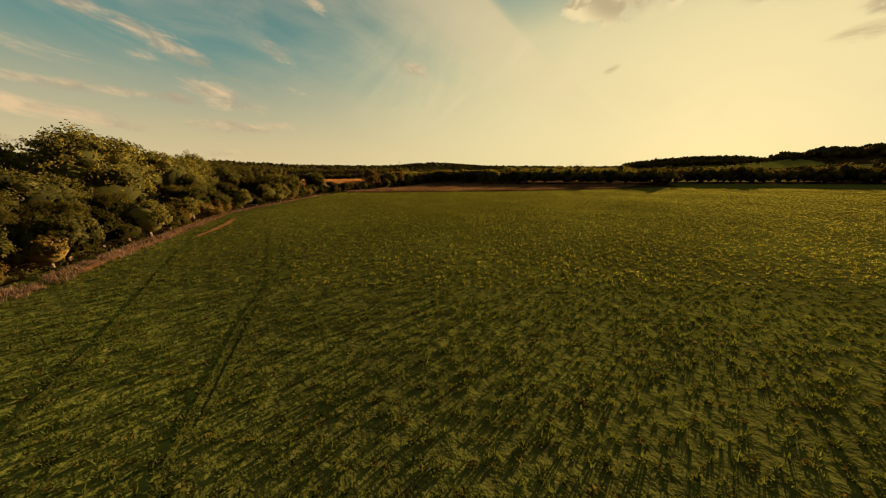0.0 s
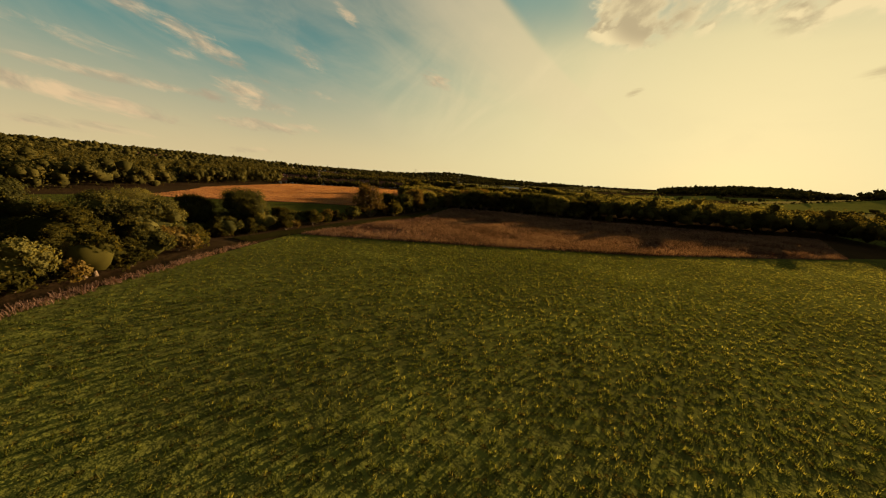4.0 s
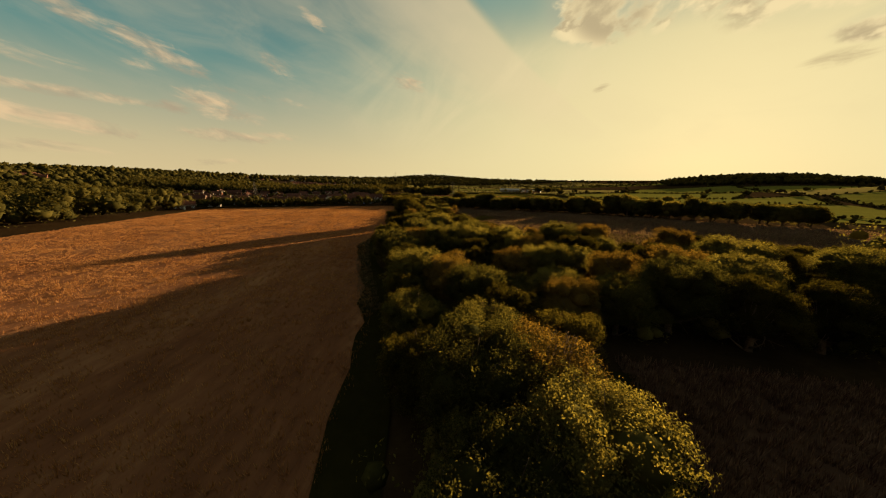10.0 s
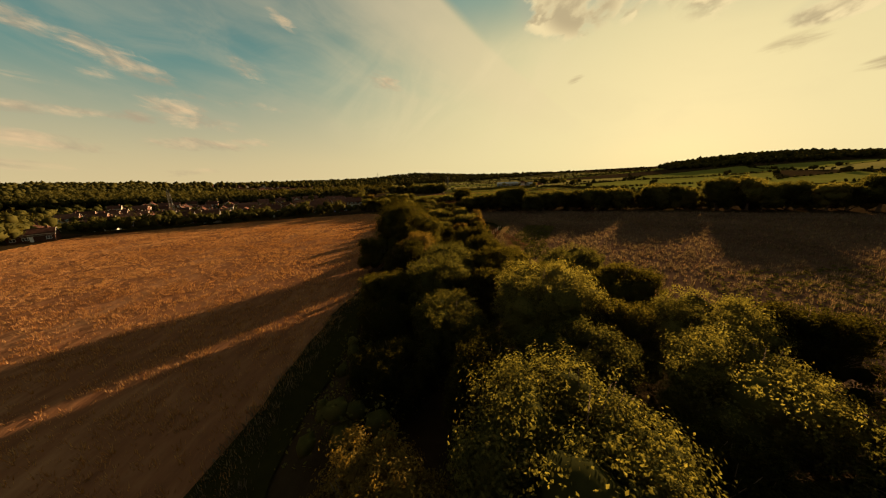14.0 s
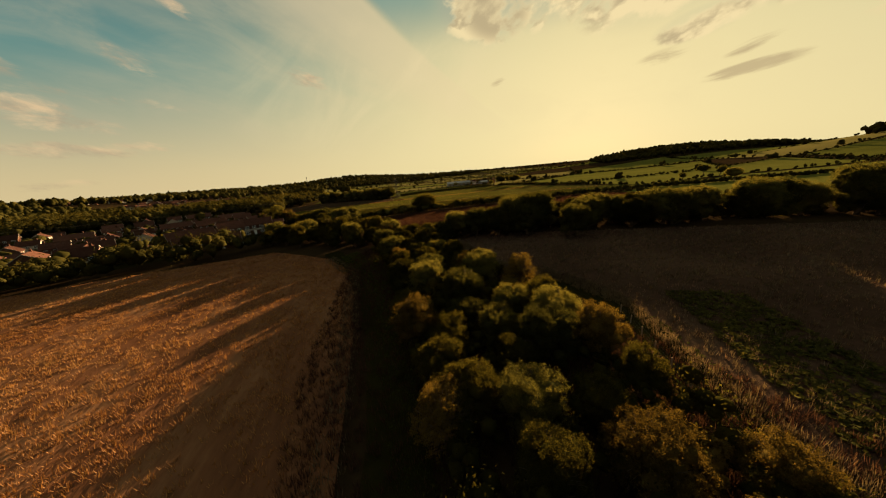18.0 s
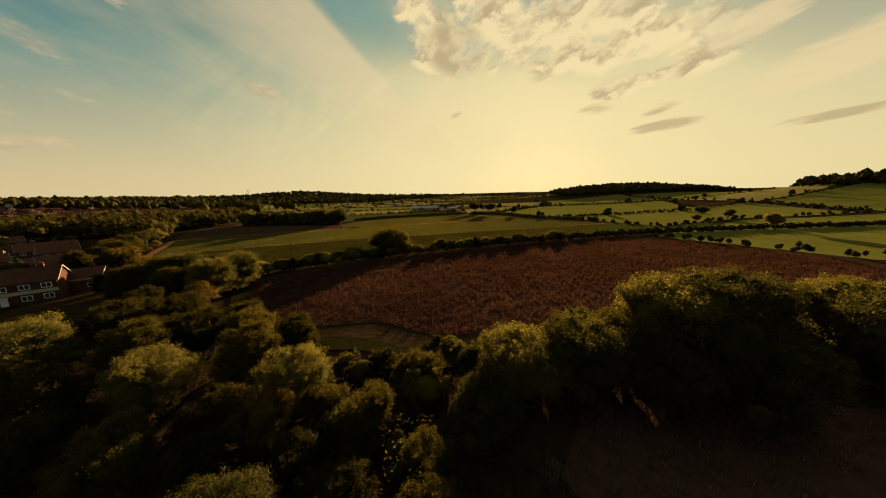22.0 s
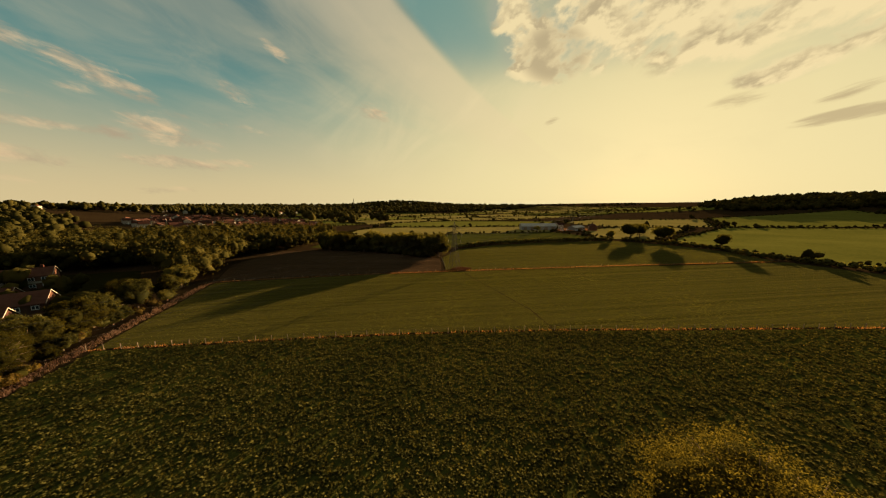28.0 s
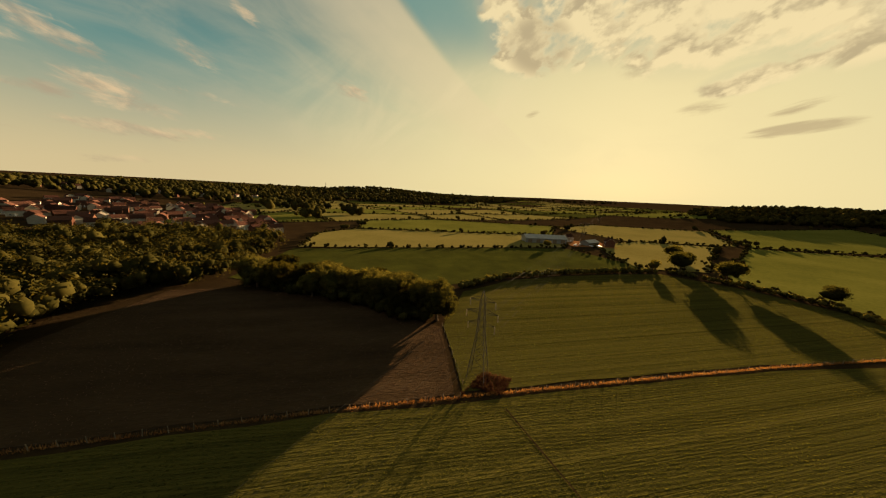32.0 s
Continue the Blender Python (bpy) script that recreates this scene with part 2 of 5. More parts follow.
# ---- materials ----
def surface(name, stops, scale=1.0, rough=0.9, fine=8.0, bump=0.3, island=0.0, through=0.0, each=0.0, metal=0.0, stretch=(1, 1, 1), turn=0.0):
    """A material: a ramp of colours over two scales of noise, with relief; through: light that passes leaves; island, each: variation from piece to piece."""
    m = bpy.data.materials.new(name)
    m.use_nodes = True
    n = Nodes(m.node_tree)
    place = n.add("ShaderNodeNewGeometry").outputs["Position"]
    if stretch != (1, 1, 1) or turn:
        mapping = n.add("ShaderNodeMapping")
        mapping.inputs["Rotation"].default_value[2] = turn
        mapping.inputs["Scale"].default_value = stretch
        n.link(place, mapping.inputs[0])
        place = mapping.outputs[0]
    large, small = n.noise(place, scale, 4.0, 0.6), n.noise(place, scale * fine, 4.0, 0.65)
    value = n.math("ADD", n.math("MULTIPLY", large, 0.55), n.math("MULTIPLY", small, 0.45))
    if island:
        one = n.add("ShaderNodeNewGeometry").outputs["Random Per Island"]
        value = n.math("ADD", value, n.math("MULTIPLY", n.math("SUBTRACT", one, 0.5), island))
    if each:
        one = n.add("ShaderNodeObjectInfo").outputs["Random"]
        value = n.math("ADD", value, n.math("MULTIPLY", n.math("SUBTRACT", one, 0.5), each))
    spread = n.span(value, 0.25, 0.75, smooth=False)
    colour = n.ramp(spread, stops)
    shader = n.add("ShaderNodeBsdfPrincipled")
    n.link(colour, shader.inputs["Base Color"])
    shader.inputs["Roughness"].default_value = rough
    shader.inputs["Metallic"].default_value = metal
    shader.inputs["Specular IOR Level"].default_value = 0.5 if rough < 0.7 else 0.0
    if bump:
        relief = n.add("ShaderNodeBump")
        relief.inputs["Strength"].default_value = bump
        relief.inputs["Distance"].default_value = 0.3
        n.link(small, relief.inputs["Height"])
        n.link(relief.outputs[0], shader.inputs["Normal"])
    end = shader.outputs[0]
    if through:
        glow = n.add("ShaderNodeBsdfTranslucent")
        n.link(n.mix(1.0, colour, (1.35, 1.15, 0.55), "MULTIPLY"), glow.inputs[0])
        both = n.add("ShaderNodeMixShader")
        both.inputs[0].default_value = through
        n.link(end, both.inputs[1])
        n.link(glow.outputs[0], both.inputs[2])
        end = both.outputs[0]
    n.link(end, n.add("ShaderNodeOutputMaterial").inputs[0])
    return m


G = lambda *stops: [(i / (len(stops) - 1), c) for i, c in enumerate(stops)]
PASTURE = surface("pasture", G((0.0562, 0.0605, 0.0125), (0.1022, 0.1018, 0.0192), (0.1482, 0.1375, 0.0309)), 0.02, fine=30, bump=0.2)
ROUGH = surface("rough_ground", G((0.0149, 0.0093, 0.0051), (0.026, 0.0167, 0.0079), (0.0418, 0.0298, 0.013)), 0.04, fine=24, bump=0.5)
# Grass green taken down near black: shade of nearby trees is in the colour.
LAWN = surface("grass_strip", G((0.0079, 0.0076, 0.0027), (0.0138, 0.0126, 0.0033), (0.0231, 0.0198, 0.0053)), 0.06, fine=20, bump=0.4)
SOIL_GREEN = surface("crop_ground", G((0.0235, 0.022, 0.0086), (0.0565, 0.0596, 0.0125), (0.1242, 0.1333, 0.022)), 0.05, fine=25, bump=0.6)
DARK_GREEN = surface("brassica_ground", G((0.0224, 0.0211, 0.0066), (0.0396, 0.0422, 0.0086), (0.0627, 0.066, 0.0119)), 0.08, fine=20, bump=0.6)
STRIPES = surface("striped_pasture", G((0.0135, 0.0122, 0.0037), (0.0512, 0.0465, 0.0108), (0.0833, 0.0703, 0.0164)), 0.12, fine=5, bump=0.8, stretch=(0.012, 6.0, 1), turn=0.113)
DRY = surface("dry_meadow_ground", G((0.0257, 0.0146, 0.0105), (0.0546, 0.0318, 0.0203), (0.0996, 0.0635, 0.0364)), 0.05, fine=25, bump=0.7)
STUBBLE = surface("stubble_ground", G((0.0618, 0.0255, 0.0138), (0.1319, 0.0594, 0.0276), (0.2308, 0.1236, 0.0597)), 0.11, fine=9, bump=0.7, stretch=(1.0, 0.28, 1), turn=0.12)
DEAD = surface("dead_crop_ground", G((0.0156, 0.0075, 0.0065), (0.0329, 0.0161, 0.0114), (0.0599, 0.0316, 0.0205)), 0.05, fine=25, bump=0.7)
# Brown soil, lowered further so its colour carries the clump's shade.
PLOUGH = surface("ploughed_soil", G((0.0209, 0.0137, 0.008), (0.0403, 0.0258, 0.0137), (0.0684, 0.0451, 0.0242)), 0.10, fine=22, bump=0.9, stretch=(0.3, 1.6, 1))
GOLD = surface("golden_pasture", G((0.1031, 0.0866, 0.0228), (0.1576, 0.1328, 0.0388), (0.2001, 0.1606, 0.0528)), 0.02, fine=30, bump=0.2)
EARTH = surface("bare_earth", G((0.1037, 0.0389, 0.0156), (0.1866, 0.0829, 0.0311), (0.2488, 0.1348, 0.057)), 0.4, fine=10, bump=0.6)
GRASS = surface("grass_blades", G((0.0236, 0.0316, 0.0068), (0.0417, 0.0542, 0.0104), (0.0685, 0.0847, 0.0177)), 0.06, fine=14, bump=0, island=0.3, through=0.45)
# Brighter copy of the grass blades, with low sun's glow put into the colour.
GRASS_SUNLIT = surface("sunlit_blades", G((0.0453, 0.0527, 0.013), (0.0801, 0.0877, 0.0198), (0.1604, 0.1571, 0.0388)), 0.05, fine=14, bump=0, island=0.3, through=0.7)
GRASS_OLIVE = surface("olive_blades", G((0.0275, 0.0233, 0.0059), (0.0482, 0.0428, 0.0093), (0.0826, 0.0705, 0.0166)), 0.06, fine=14, bump=0, island=0.5, through=0.45)
LEAFY = surface("brassica_leaves", G((0.0277, 0.029, 0.0086), (0.0502, 0.0488, 0.0119), (0.0924, 0.0825, 0.0205)), 0.08, fine=12, bump=0, island=0.5, through=0.4)
STRAW = surface("straw_blades", G((0.0357, 0.0204, 0.0155), (0.1011, 0.0612, 0.0425), (0.2142, 0.137, 0.0967)), 0.06, fine=14, bump=0, island=0.45, through=0.3)
WHEAT = surface("stubble_stalks", G((0.1272, 0.0541, 0.0217), (0.2416, 0.1176, 0.0477), (0.3433, 0.1971, 0.0867)), 0.05, fine=14, bump=0, island=0.4, through=0.35)
RUST = surface("dead_stalks", G((0.0204, 0.0093, 0.0086), (0.042, 0.0201, 0.0165), (0.0835, 0.0439, 0.0335)), 0.06, fine=14, bump=0, island=0.3, through=0.3)
HAY = surface("bleached_grass", G((0.046, 0.034, 0.024), (0.095, 0.072, 0.050), (0.18, 0.135, 0.092)), 0.05, fine=14, bump=0, island=0.4, through=0.3)
LEAF = surface("leaves", G((0.03, 0.031, 0.0101), (0.0622, 0.0612, 0.0171), (0.1255, 0.1154, 0.032)), 0.25, fine=6, bump=0, island=0.35, each=0.45, through=0.6)
LEAF_OLIVE = surface("olive_leaves", G((0.0169, 0.0164, 0.004), (0.0322, 0.0302, 0.0069), (0.0623, 0.0552, 0.0121)), 0.25, fine=6, bump=0, island=0.35, each=0.4, through=0.6)
LEAF_AMBER = surface("amber_leaves", G((0.0421, 0.0294, 0.0089), (0.0847, 0.0595, 0.0155), (0.1492, 0.105, 0.025)), 0.25, fine=6, bump=0, island=0.35, each=0.3, through=0.5)
LEAF_FAR = surface("far_leaves", G((0.02, 0.0189, 0.0058), (0.0413, 0.0372, 0.0096), (0.0783, 0.0642, 0.016)), 0.06, fine=8, bump=0, island=0.3, through=0.4)
BARK = surface("bark", G((0.05, 0.035, 0.022), (0.11, 0.08, 0.05), (0.18, 0.14, 0.09)), 1.5, fine=8, bump=0.7)
TILE = surface("clay_roof_tiles", G((0.038, 0.018, 0.013), (0.060, 0.028, 0.020), (0.095, 0.045, 0.031)), 0.8, fine=14, bump=0.5, each=0.5)
BRICK = surface("brick_wall", G((0.052, 0.024, 0.0168), (0.08, 0.0384, 0.0256), (0.12, 0.0624, 0.04)), 0.9, fine=14, bump=0.4, each=0.4)
RENDER = surface("painted_render", G((0.272, 0.232, 0.176), (0.352, 0.304, 0.232), (0.44, 0.392, 0.312)), 0.6, fine=10, bump=0.1, each=0.3)
WHITE = surface("white_paint", G((0.66, 0.64, 0.58), (0.76, 0.74, 0.68), (0.82, 0.80, 0.76)), 1.2, rough=0.5, fine=8, bump=0.05)
GLASS = surface("window_glass", G((0.02, 0.025, 0.03), (0.03, 0.035, 0.04), (0.05, 0.055, 0.06)), 0.5, rough=0.12, fine=4, bump=0)
STEEL = surface("galvanised_steel", G((0.045, 0.042, 0.036), (0.07, 0.065, 0.055), (0.10, 0.09, 0.075)), 1.0, rough=0.75, fine=8, bump=0.05, metal=0.2)
SHEET = surface("corrugated_sheet", G((0.14, 0.15, 0.14), (0.20, 0.21, 0.20), (0.28, 0.29, 0.27)), 0.3, rough=0.55, fine=20, bump=0.3, metal=0.3)
WOOD = surface("weathered_wood", G((0.10, 0.075, 0.05), (0.18, 0.14, 0.09), (0.28, 0.22, 0.15)), 1.5, fine=10, bump=0.5)
CHALK = surface("insulator_porcelain", G((0.26, 0.19, 0.15), (0.34, 0.26, 0.20), (0.42, 0.33, 0.26)), 2.0, rough=0.3, bump=0)
ASPHALT = surface("asphalt", G((0.04, 0.04, 0.038), (0.06, 0.058, 0.054), (0.085, 0.08, 0.075)), 0.4, fine=20, bump=0.3)
PAINTS = [surface("car_paint_" + k, G(a, b, c), 0.5, rough=0.3, fine=3, bump=0) for k, a, b, c in (
    ("white", (0.6, 0.6, 0.58), (0.7, 0.7, 0.68), (0.76, 0.76, 0.74)), ("blue", (0.05, 0.08, 0.2), (0.07, 0.11, 0.26), (0.09, 0.14, 0.3)), ("dark", (0.03, 0.03, 0.03), (0.05, 0.05, 0.05), (0.07, 0.07, 0.07)))]
RUBBER = surface("rubber", G((0.015, 0.015, 0.015), (0.025, 0.025, 0.025), (0.035, 0.035, 0.035)), 2, bump=0.1)

# ---- terrain ----
rng = np.random.default_rng(5)


def ease(v, a, b):
    t = np.clip((np.asarray(v, float) - a) / (b - a), 0, 1)
    return t * t * (3 - 2 * t)


def height(x, y):
    """The ground's height: fields falling gently away, a wooded slope on one side, low hills round."""
    x, y = np.asarray(x, float), np.asarray(y, float)
    z = -5.6 * ease(y, -250, 760) + 0.86
    z = z + 36 * ease(-x, 230, 900) * (0.45 + 0.55 * ease(y, 100, 500)) * (1 - 0.45 * ease(y, 900, 1500))
    z = z - 4.5 * np.exp(-(((x + 200) / 85) ** 2 + ((y - 495) / 90) ** 2))
    z = z + 38 * np.exp(-(((x - 830) / 260) ** 2 + ((y - 930) / 270) ** 2))
    z = z + 30 * np.exp(-(((x - 640) / 185) ** 2 + ((y - 430) / 190) ** 2))
    z = z + 16 * np.exp(-(((x - 560) / 200) ** 2 + ((y - 60) / 240) ** 2))
    far = np.hypot(x, y - 300)
    z = z + 26 * ease(far, 1100, 2600) * (0.75 + 0.25 * np.sin(x / 420.0 + 1.0))
    z = z + 34 * np.exp(-(((x + 120) / 330) ** 2 + ((y - 2350) / 420) ** 2))
    z = z + 20 * ease(far, 2900, 4200)
    return z


def ground_z(x, y):
    return float(height(x, y))


def mesh_of(name, verts, faces, material, smooth=False):
    me = bpy.data.meshes.new(name)
    me.from_pydata([tuple(v) for v in verts], [], [tuple(f) for f in faces])
    me.materials.append(material)
    if smooth:
        me.polygons.foreach_set("use_smooth", [True] * len(me.polygons))
    me.update()
    return me


def arr_mesh(name, verts, faces, material, smooth=False):
    """A mesh from arrays; all faces have the same number of corners."""
    me = bpy.data.meshes.new(name)
    k = faces.shape[1]
    me.vertices.add(len(verts))
    me.vertices.foreach_set("co", verts.astype(np.float32).ravel())
    me.loops.add(faces.size)
    me.loops.foreach_set("vertex_index", faces.astype(np.int32).ravel())
    me.polygons.add(len(faces))
    me.polygons.foreach_set("loop_start", np.arange(0, faces.size, k, dtype=np.int32))
    me.polygons.foreach_set("loop_total", np.full(len(faces), k, dtype=np.int32))
    if smooth:
        me.polygons.foreach_set("use_smooth", np.ones(len(faces), dtype=bool))
    me.materials.append(material)
    me.update(calc_edges=True)
    return me


def spread_axis(a, b, step, far_a, far_b, growth=1.22):
    inner = list(np.arange(a, b + 0.1, step))
    d, p = step, inner[-1]
    while p < far_b:
        d *= growth
        p += d
        inner.append(p)
    d, p = step, inner[0]
    while p > far_a:
        d *= growth
        p -= d
        inner.insert(0, p)
    return np.array(inner)


gx, gy = spread_axis(-260, 260, 10, -4300, 4300), spread_axis(-60, 720, 10, -2500, 4700)
mx, my = np.meshgrid(gx, gy)
gv = np.stack([mx.ravel(), my.ravel(), height(mx, my).ravel()], 1)
i = np.arange(len(gy) - 1)[:, None] * len(gx) + np.arange(len(gx) - 1)[None]
gf = np.stack([i, i + 1, i + 1 + len(gx), i + len(gx)], -1).reshape(-1, 4)
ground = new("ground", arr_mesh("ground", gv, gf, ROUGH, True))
tagged(ground, "rough dark grassland rolling to the far hills", "ground", kind="structure")


def inside(poly, x, y):
    hit = np.zeros(np.shape(x), bool)
    for (x0, y0), (x1, y1) in zip(poly, poly[1:] + poly[:1]):
        cross = (y0 > y) != (y1 > y)
        with np.errstate(divide="ignore", invalid="ignore"):
            at = (x1 - x0) * (y - y0) / (y1 - y0 + 1e-12) + x0
        hit ^= cross & (x < at)
    return hit


def wavy(poly, step=6.0, size=0.8):
    """A field's outline with a slightly uneven edge."""
    out = []
    for (x0, y0), (x1, y1) in zip(poly, poly[1:] + poly[:1]):
        n = max(1, int(math.hypot(x1 - x0, y1 - y0) / step))
        for k in range(n):
            x, y = x0 + (x1 - x0) * k / n, y0 + (y1 - y0) * k / n
            out.append((x + size * (noise.noise((x * 0.11, y * 0.11, 3)) + 0.0), y + size * noise.noise((x * 0.11, y * 0.11, 9))))
    return out


def field(name, poly, material, label, lift=0.10, step=12.0, uneven=0.8):
    bm = bmesh.new()
    bm.faces.new([bm.verts.new((x, y, 0)) for x, y in wavy(poly, step, uneven)])
    xs, ys = [p[0] for p in poly], [p[1] for p in poly]
    for low, high, normal in ((min(xs), max(xs), (1, 0, 0)), (min(ys), max(ys), (0, 1, 0))):
        for c in np.arange(low + step, high, step):
            bmesh.ops.bisect_plane(bm, geom=bm.verts[:] + bm.edges[:] + bm.faces[:], plane_co=Vector(normal) * float(c), plane_no=normal)
    for v in bm.verts:
        v.co.z = ground_z(v.co.x, v.co.y) + lift
    bmesh.ops.recalc_face_normals(bm, faces=bm.faces)
    if sum(f.normal.z for f in bm.faces) < 0:
        bmesh.ops.reverse_faces(bm, faces=bm.faces)
    me = bpy.data.meshes.new(name)
    bm.to_mesh(me)
    bm.free()
    me.materials.append(material)
    return tagged(new(name, me), label, "field", kind="structure")


F1 = [(-30, -40), (-36, 20), (-43, 40), (-48, 60), (-49, 90), (-47, 124), (-16, 126), (7, 127.5), (29, 129), (125, 151), (150, 196), (240, 150), (200, -40)]
MEADOW = [(-45, 124), (-16, 125), (7, 126.5), (29, 128), (84, 140), (120, 176), (83, 181), (52, 187), (28, 192), (5, 200), (-15, 204), (-20, 185), (-23, 168), (-28, 158), (-36, 144)]
GREEN2 = [(-62, 120), (-53, 140), (-45, 163), (-40, 187), (-66, 185), (-123, 173), (-150, 167), (-165, 120), (-110, 108)]
WHEATF = [(-42, 189), (-80, 185.5), (-123, 174.5), (-139, 171), (-154, 208), (-172, 236), (-181, 287), (-192, 349), (-203, 381), (-161, 401), (-93, 407), (-78, 408), (-60, 388), (-53, 372), (-53, 344), (-55, 300), (-58, 262), (-52, 240), (-44, 215)]
DRY2 = [(-26, 300), (-22, 276), (-15, 260), (4, 246), (52, 240), (112, 236), (165, 262), (140, 296), (106, 318), (50, 353), (0, 382), (-16, 390), (-24, 386), (-24, 362), (-17, 348), (-16, 338), (-24, 320)]
DEADF = [(-51, 442), (-47, 429), (-40, 421.5), (-31, 419), (-23, 409), (-8, 404), (40, 388), (80, 368), (100, 400), (98, 446), (88, 457), (43, 463), (-20, 465), (-54, 457)]
GREENR = [(106, 392), (150, 345), (260, 330), (330, 420), (230, 460), (106, 450)]
F4 = [(-74, 476), (-56, 470), (-10, 474), (40, 471), (95, 464), (175, 440), (215, 478), (150, 498), (76, 507.6), (32, 513.2), (-5, 518.2), (-25, 520.2), (-46, 521.8), (-100, 525), (-98, 508), (-84, 492)]
F5 = [(-101, 526), (-46, 522.8), (-25, 521.2), (-5, 519.2), (32, 514.2), (76, 508.6), (150, 499), (140, 571), (94, 572), (60, 575.5), (-12, 577), (-47, 577.5), (-110, 576)]
F6 = [(-111, 578.5), (-47, 579.5), (-23, 579.5), (-20, 609), (-34, 619), (-60, 638), (-93, 650), (-117, 650), (-124, 612)]
F7 = [(-21, 580), (60, 578), (94, 574.5), (138, 573), (147, 600), (141, 630), (122, 658), (98, 659), (60, 658), (24, 653), (-4, 639), (-19, 610)]
F8 = [(-105, 665), (-60, 645), (-30, 640), (24, 660), (98, 664), (130, 667), (112, 735), (81, 735), (4, 733), (-98, 731)]
field("field_start", F1, SOIL_GREEN, "open field of short rough green grass crop")
field("field_meadow", MEADOW, DRY, "uncut meadow of dry brown grass", 0.14)
field("field_green", GREEN2, DARK_GREEN, "smooth dark green crop field behind a hedge")
field("field_stubble", WHEATF, STUBBLE, "golden orange harvested corn field")
field("field_fallow", DRY2, DRY, "brown fallow field with green weeds")
field("field_dead_crop", DEADF, DEAD, "field of dead reddish brown crop stalks")
field("field_right", GREENR, PASTURE, "green pasture beyond the brown crop")
field("field_brassica", F4, DARK_GREEN, "dark green leafy root crop field")
field("field_striped", F5, STRIPES, "green pasture with mown stripes")
field("field_ploughed", F6, PLOUGH, "bare brown ploughed field, coloured darker for tree shade")
field("field_pylon", F7, STRIPES, "green pasture with mown stripes round the pylon")
field("field_far_green", F8, DARK_GREEN, "long green field before the farm")
FAR_FIELDS = [
    ([(-95, 735), (112, 738), (160, 800), (100, 812), (-70, 835), (-98, 800)], GOLD), ([(-66, 840), (150, 812), (210, 900), (40, 960), (-60, 930)], PASTURE),
    ([(118, 670), (160, 660), (290, 742), (215, 770), (150, 745)], GOLD), ([(155, 610), (150, 645), (320, 735), (480, 640), (330, 520), (150, 560)], PASTURE),
    ([(215, 775), (320, 745), (430, 850), (300, 930), (200, 880)], GOLD), ([(330, 740), (520, 650), (620, 800), (450, 860)], PASTURE),
    ([(150, 470), (240, 465), (330, 430), (420, 520), (260, 545), (160, 552)], PASTURE), ([(335, 415), (470, 350), (560, 470), (430, 510)], PASTURE),
    ([(160, 215), (260, 180), (360, 300), (270, 320), (180, 300)], PASTURE), ([(-330, 1010), (-210, 960), (-190, 1130), (-340, 1180)], GOLD), ([(-420, 1330), (-180, 1300), (-200, 1480), (-430, 1500)], PASTURE),
    ([(500, 640), (650, 505), (760, 600), (700, 715), (600, 780), (535, 655)], PASTURE), ([(572, 480), (640, 500), (495, 632), (430, 516)], GOLD), ([(190, 305), (275, 325), (330, 412), (262, 328), (150, 340)], PASTURE), ([(270, 190), (400, 130), (480, 330), (340, 405), (280, 320), (365, 300)], GOLD),
    ([(-560, 560), (-470, 600), (-500, 680), (-590, 640)], PASTURE)]
r = np.random.default_rng(31)


def patch_corner(i, j):
    """Corners of the far patchwork of fields, on a leaning uneven grid."""
    q = np.random.default_rng(1000 + 91 * i + j)
    u, v = 170 * i + q.uniform(-45, 45), 120 * j + q.uniform(-35, 35)
    return (u * 0.93 - v * 0.30 + 40, u * 0.30 + v * 0.95 + 960)


for i in range(-2, 9):
    for j in range(0 if i < 3 else -4, 11):
        quad = [patch_corner(i, j), patch_corner(i + 1, j), patch_corner(i + 1, j + 1), patch_corner(i, j + 1)]
        cx, cy = sum(p[0] for p in quad) / 4, sum(p[1] for p in quad) / 4
        if cx < -330 - 0.05 * cy or (cx < 640 and cy < 930) or (cx - 860) ** 2 + (cy - 860) ** 2 < 220 ** 2 or r.random() < 0.18:
            continue
        c = np.array(quad).mean(0)
        FAR_FIELDS.append(([tuple(c + (np.array(p) - c) * 0.96) for p in quad], (GOLD, PASTURE, GOLD, DARK_GREEN)[int(r.integers(0, 4))]))
for poly, mat in FAR_FIELDS:
    field("field_far", poly, mat, {GOLD: "sunlit grass field between hedges", PASTURE: "green grass field between hedges"}.get(mat, "dark green crop field between hedges"), 0.35, 40.0, 3.0)


def strip(name, line, wide, material, label, lift=0.2, category="path"):
    """A narrow band of ground along a line."""
    V, F = [], []
    pts = [Vector((x, y, 0)) for x, y in line]
    dense = []
    for a, b in zip(pts, pts[1:]):
        n = max(1, int((b - a).length / 3))
        dense += [a.lerp(b, k / n) for k in range(n)]
    dense.append(pts[-1])
    for k, p in enumerate(dense):
        d = (dense[min(k + 1, len(dense) - 1)] - dense[max(k - 1, 0)]).normalized()
        s = Vector((-d.y, d.x, 0)) * wide * 0.5 * (1 + 0.5 * noise.noise(p * 0.3))
        for q in (p - s, p, p + s):
            V.append((q.x, q.y, ground_z(q.x, q.y) + lift))
        if k:
            i = 3 * k
            F += [(i - 3, i - 2, i + 1, i), (i - 2, i - 1, i + 2, i + 1)]
    ob = new(name, mesh_of(name, V, F, material))
    return tagged(ob, label, category, kind="structure")


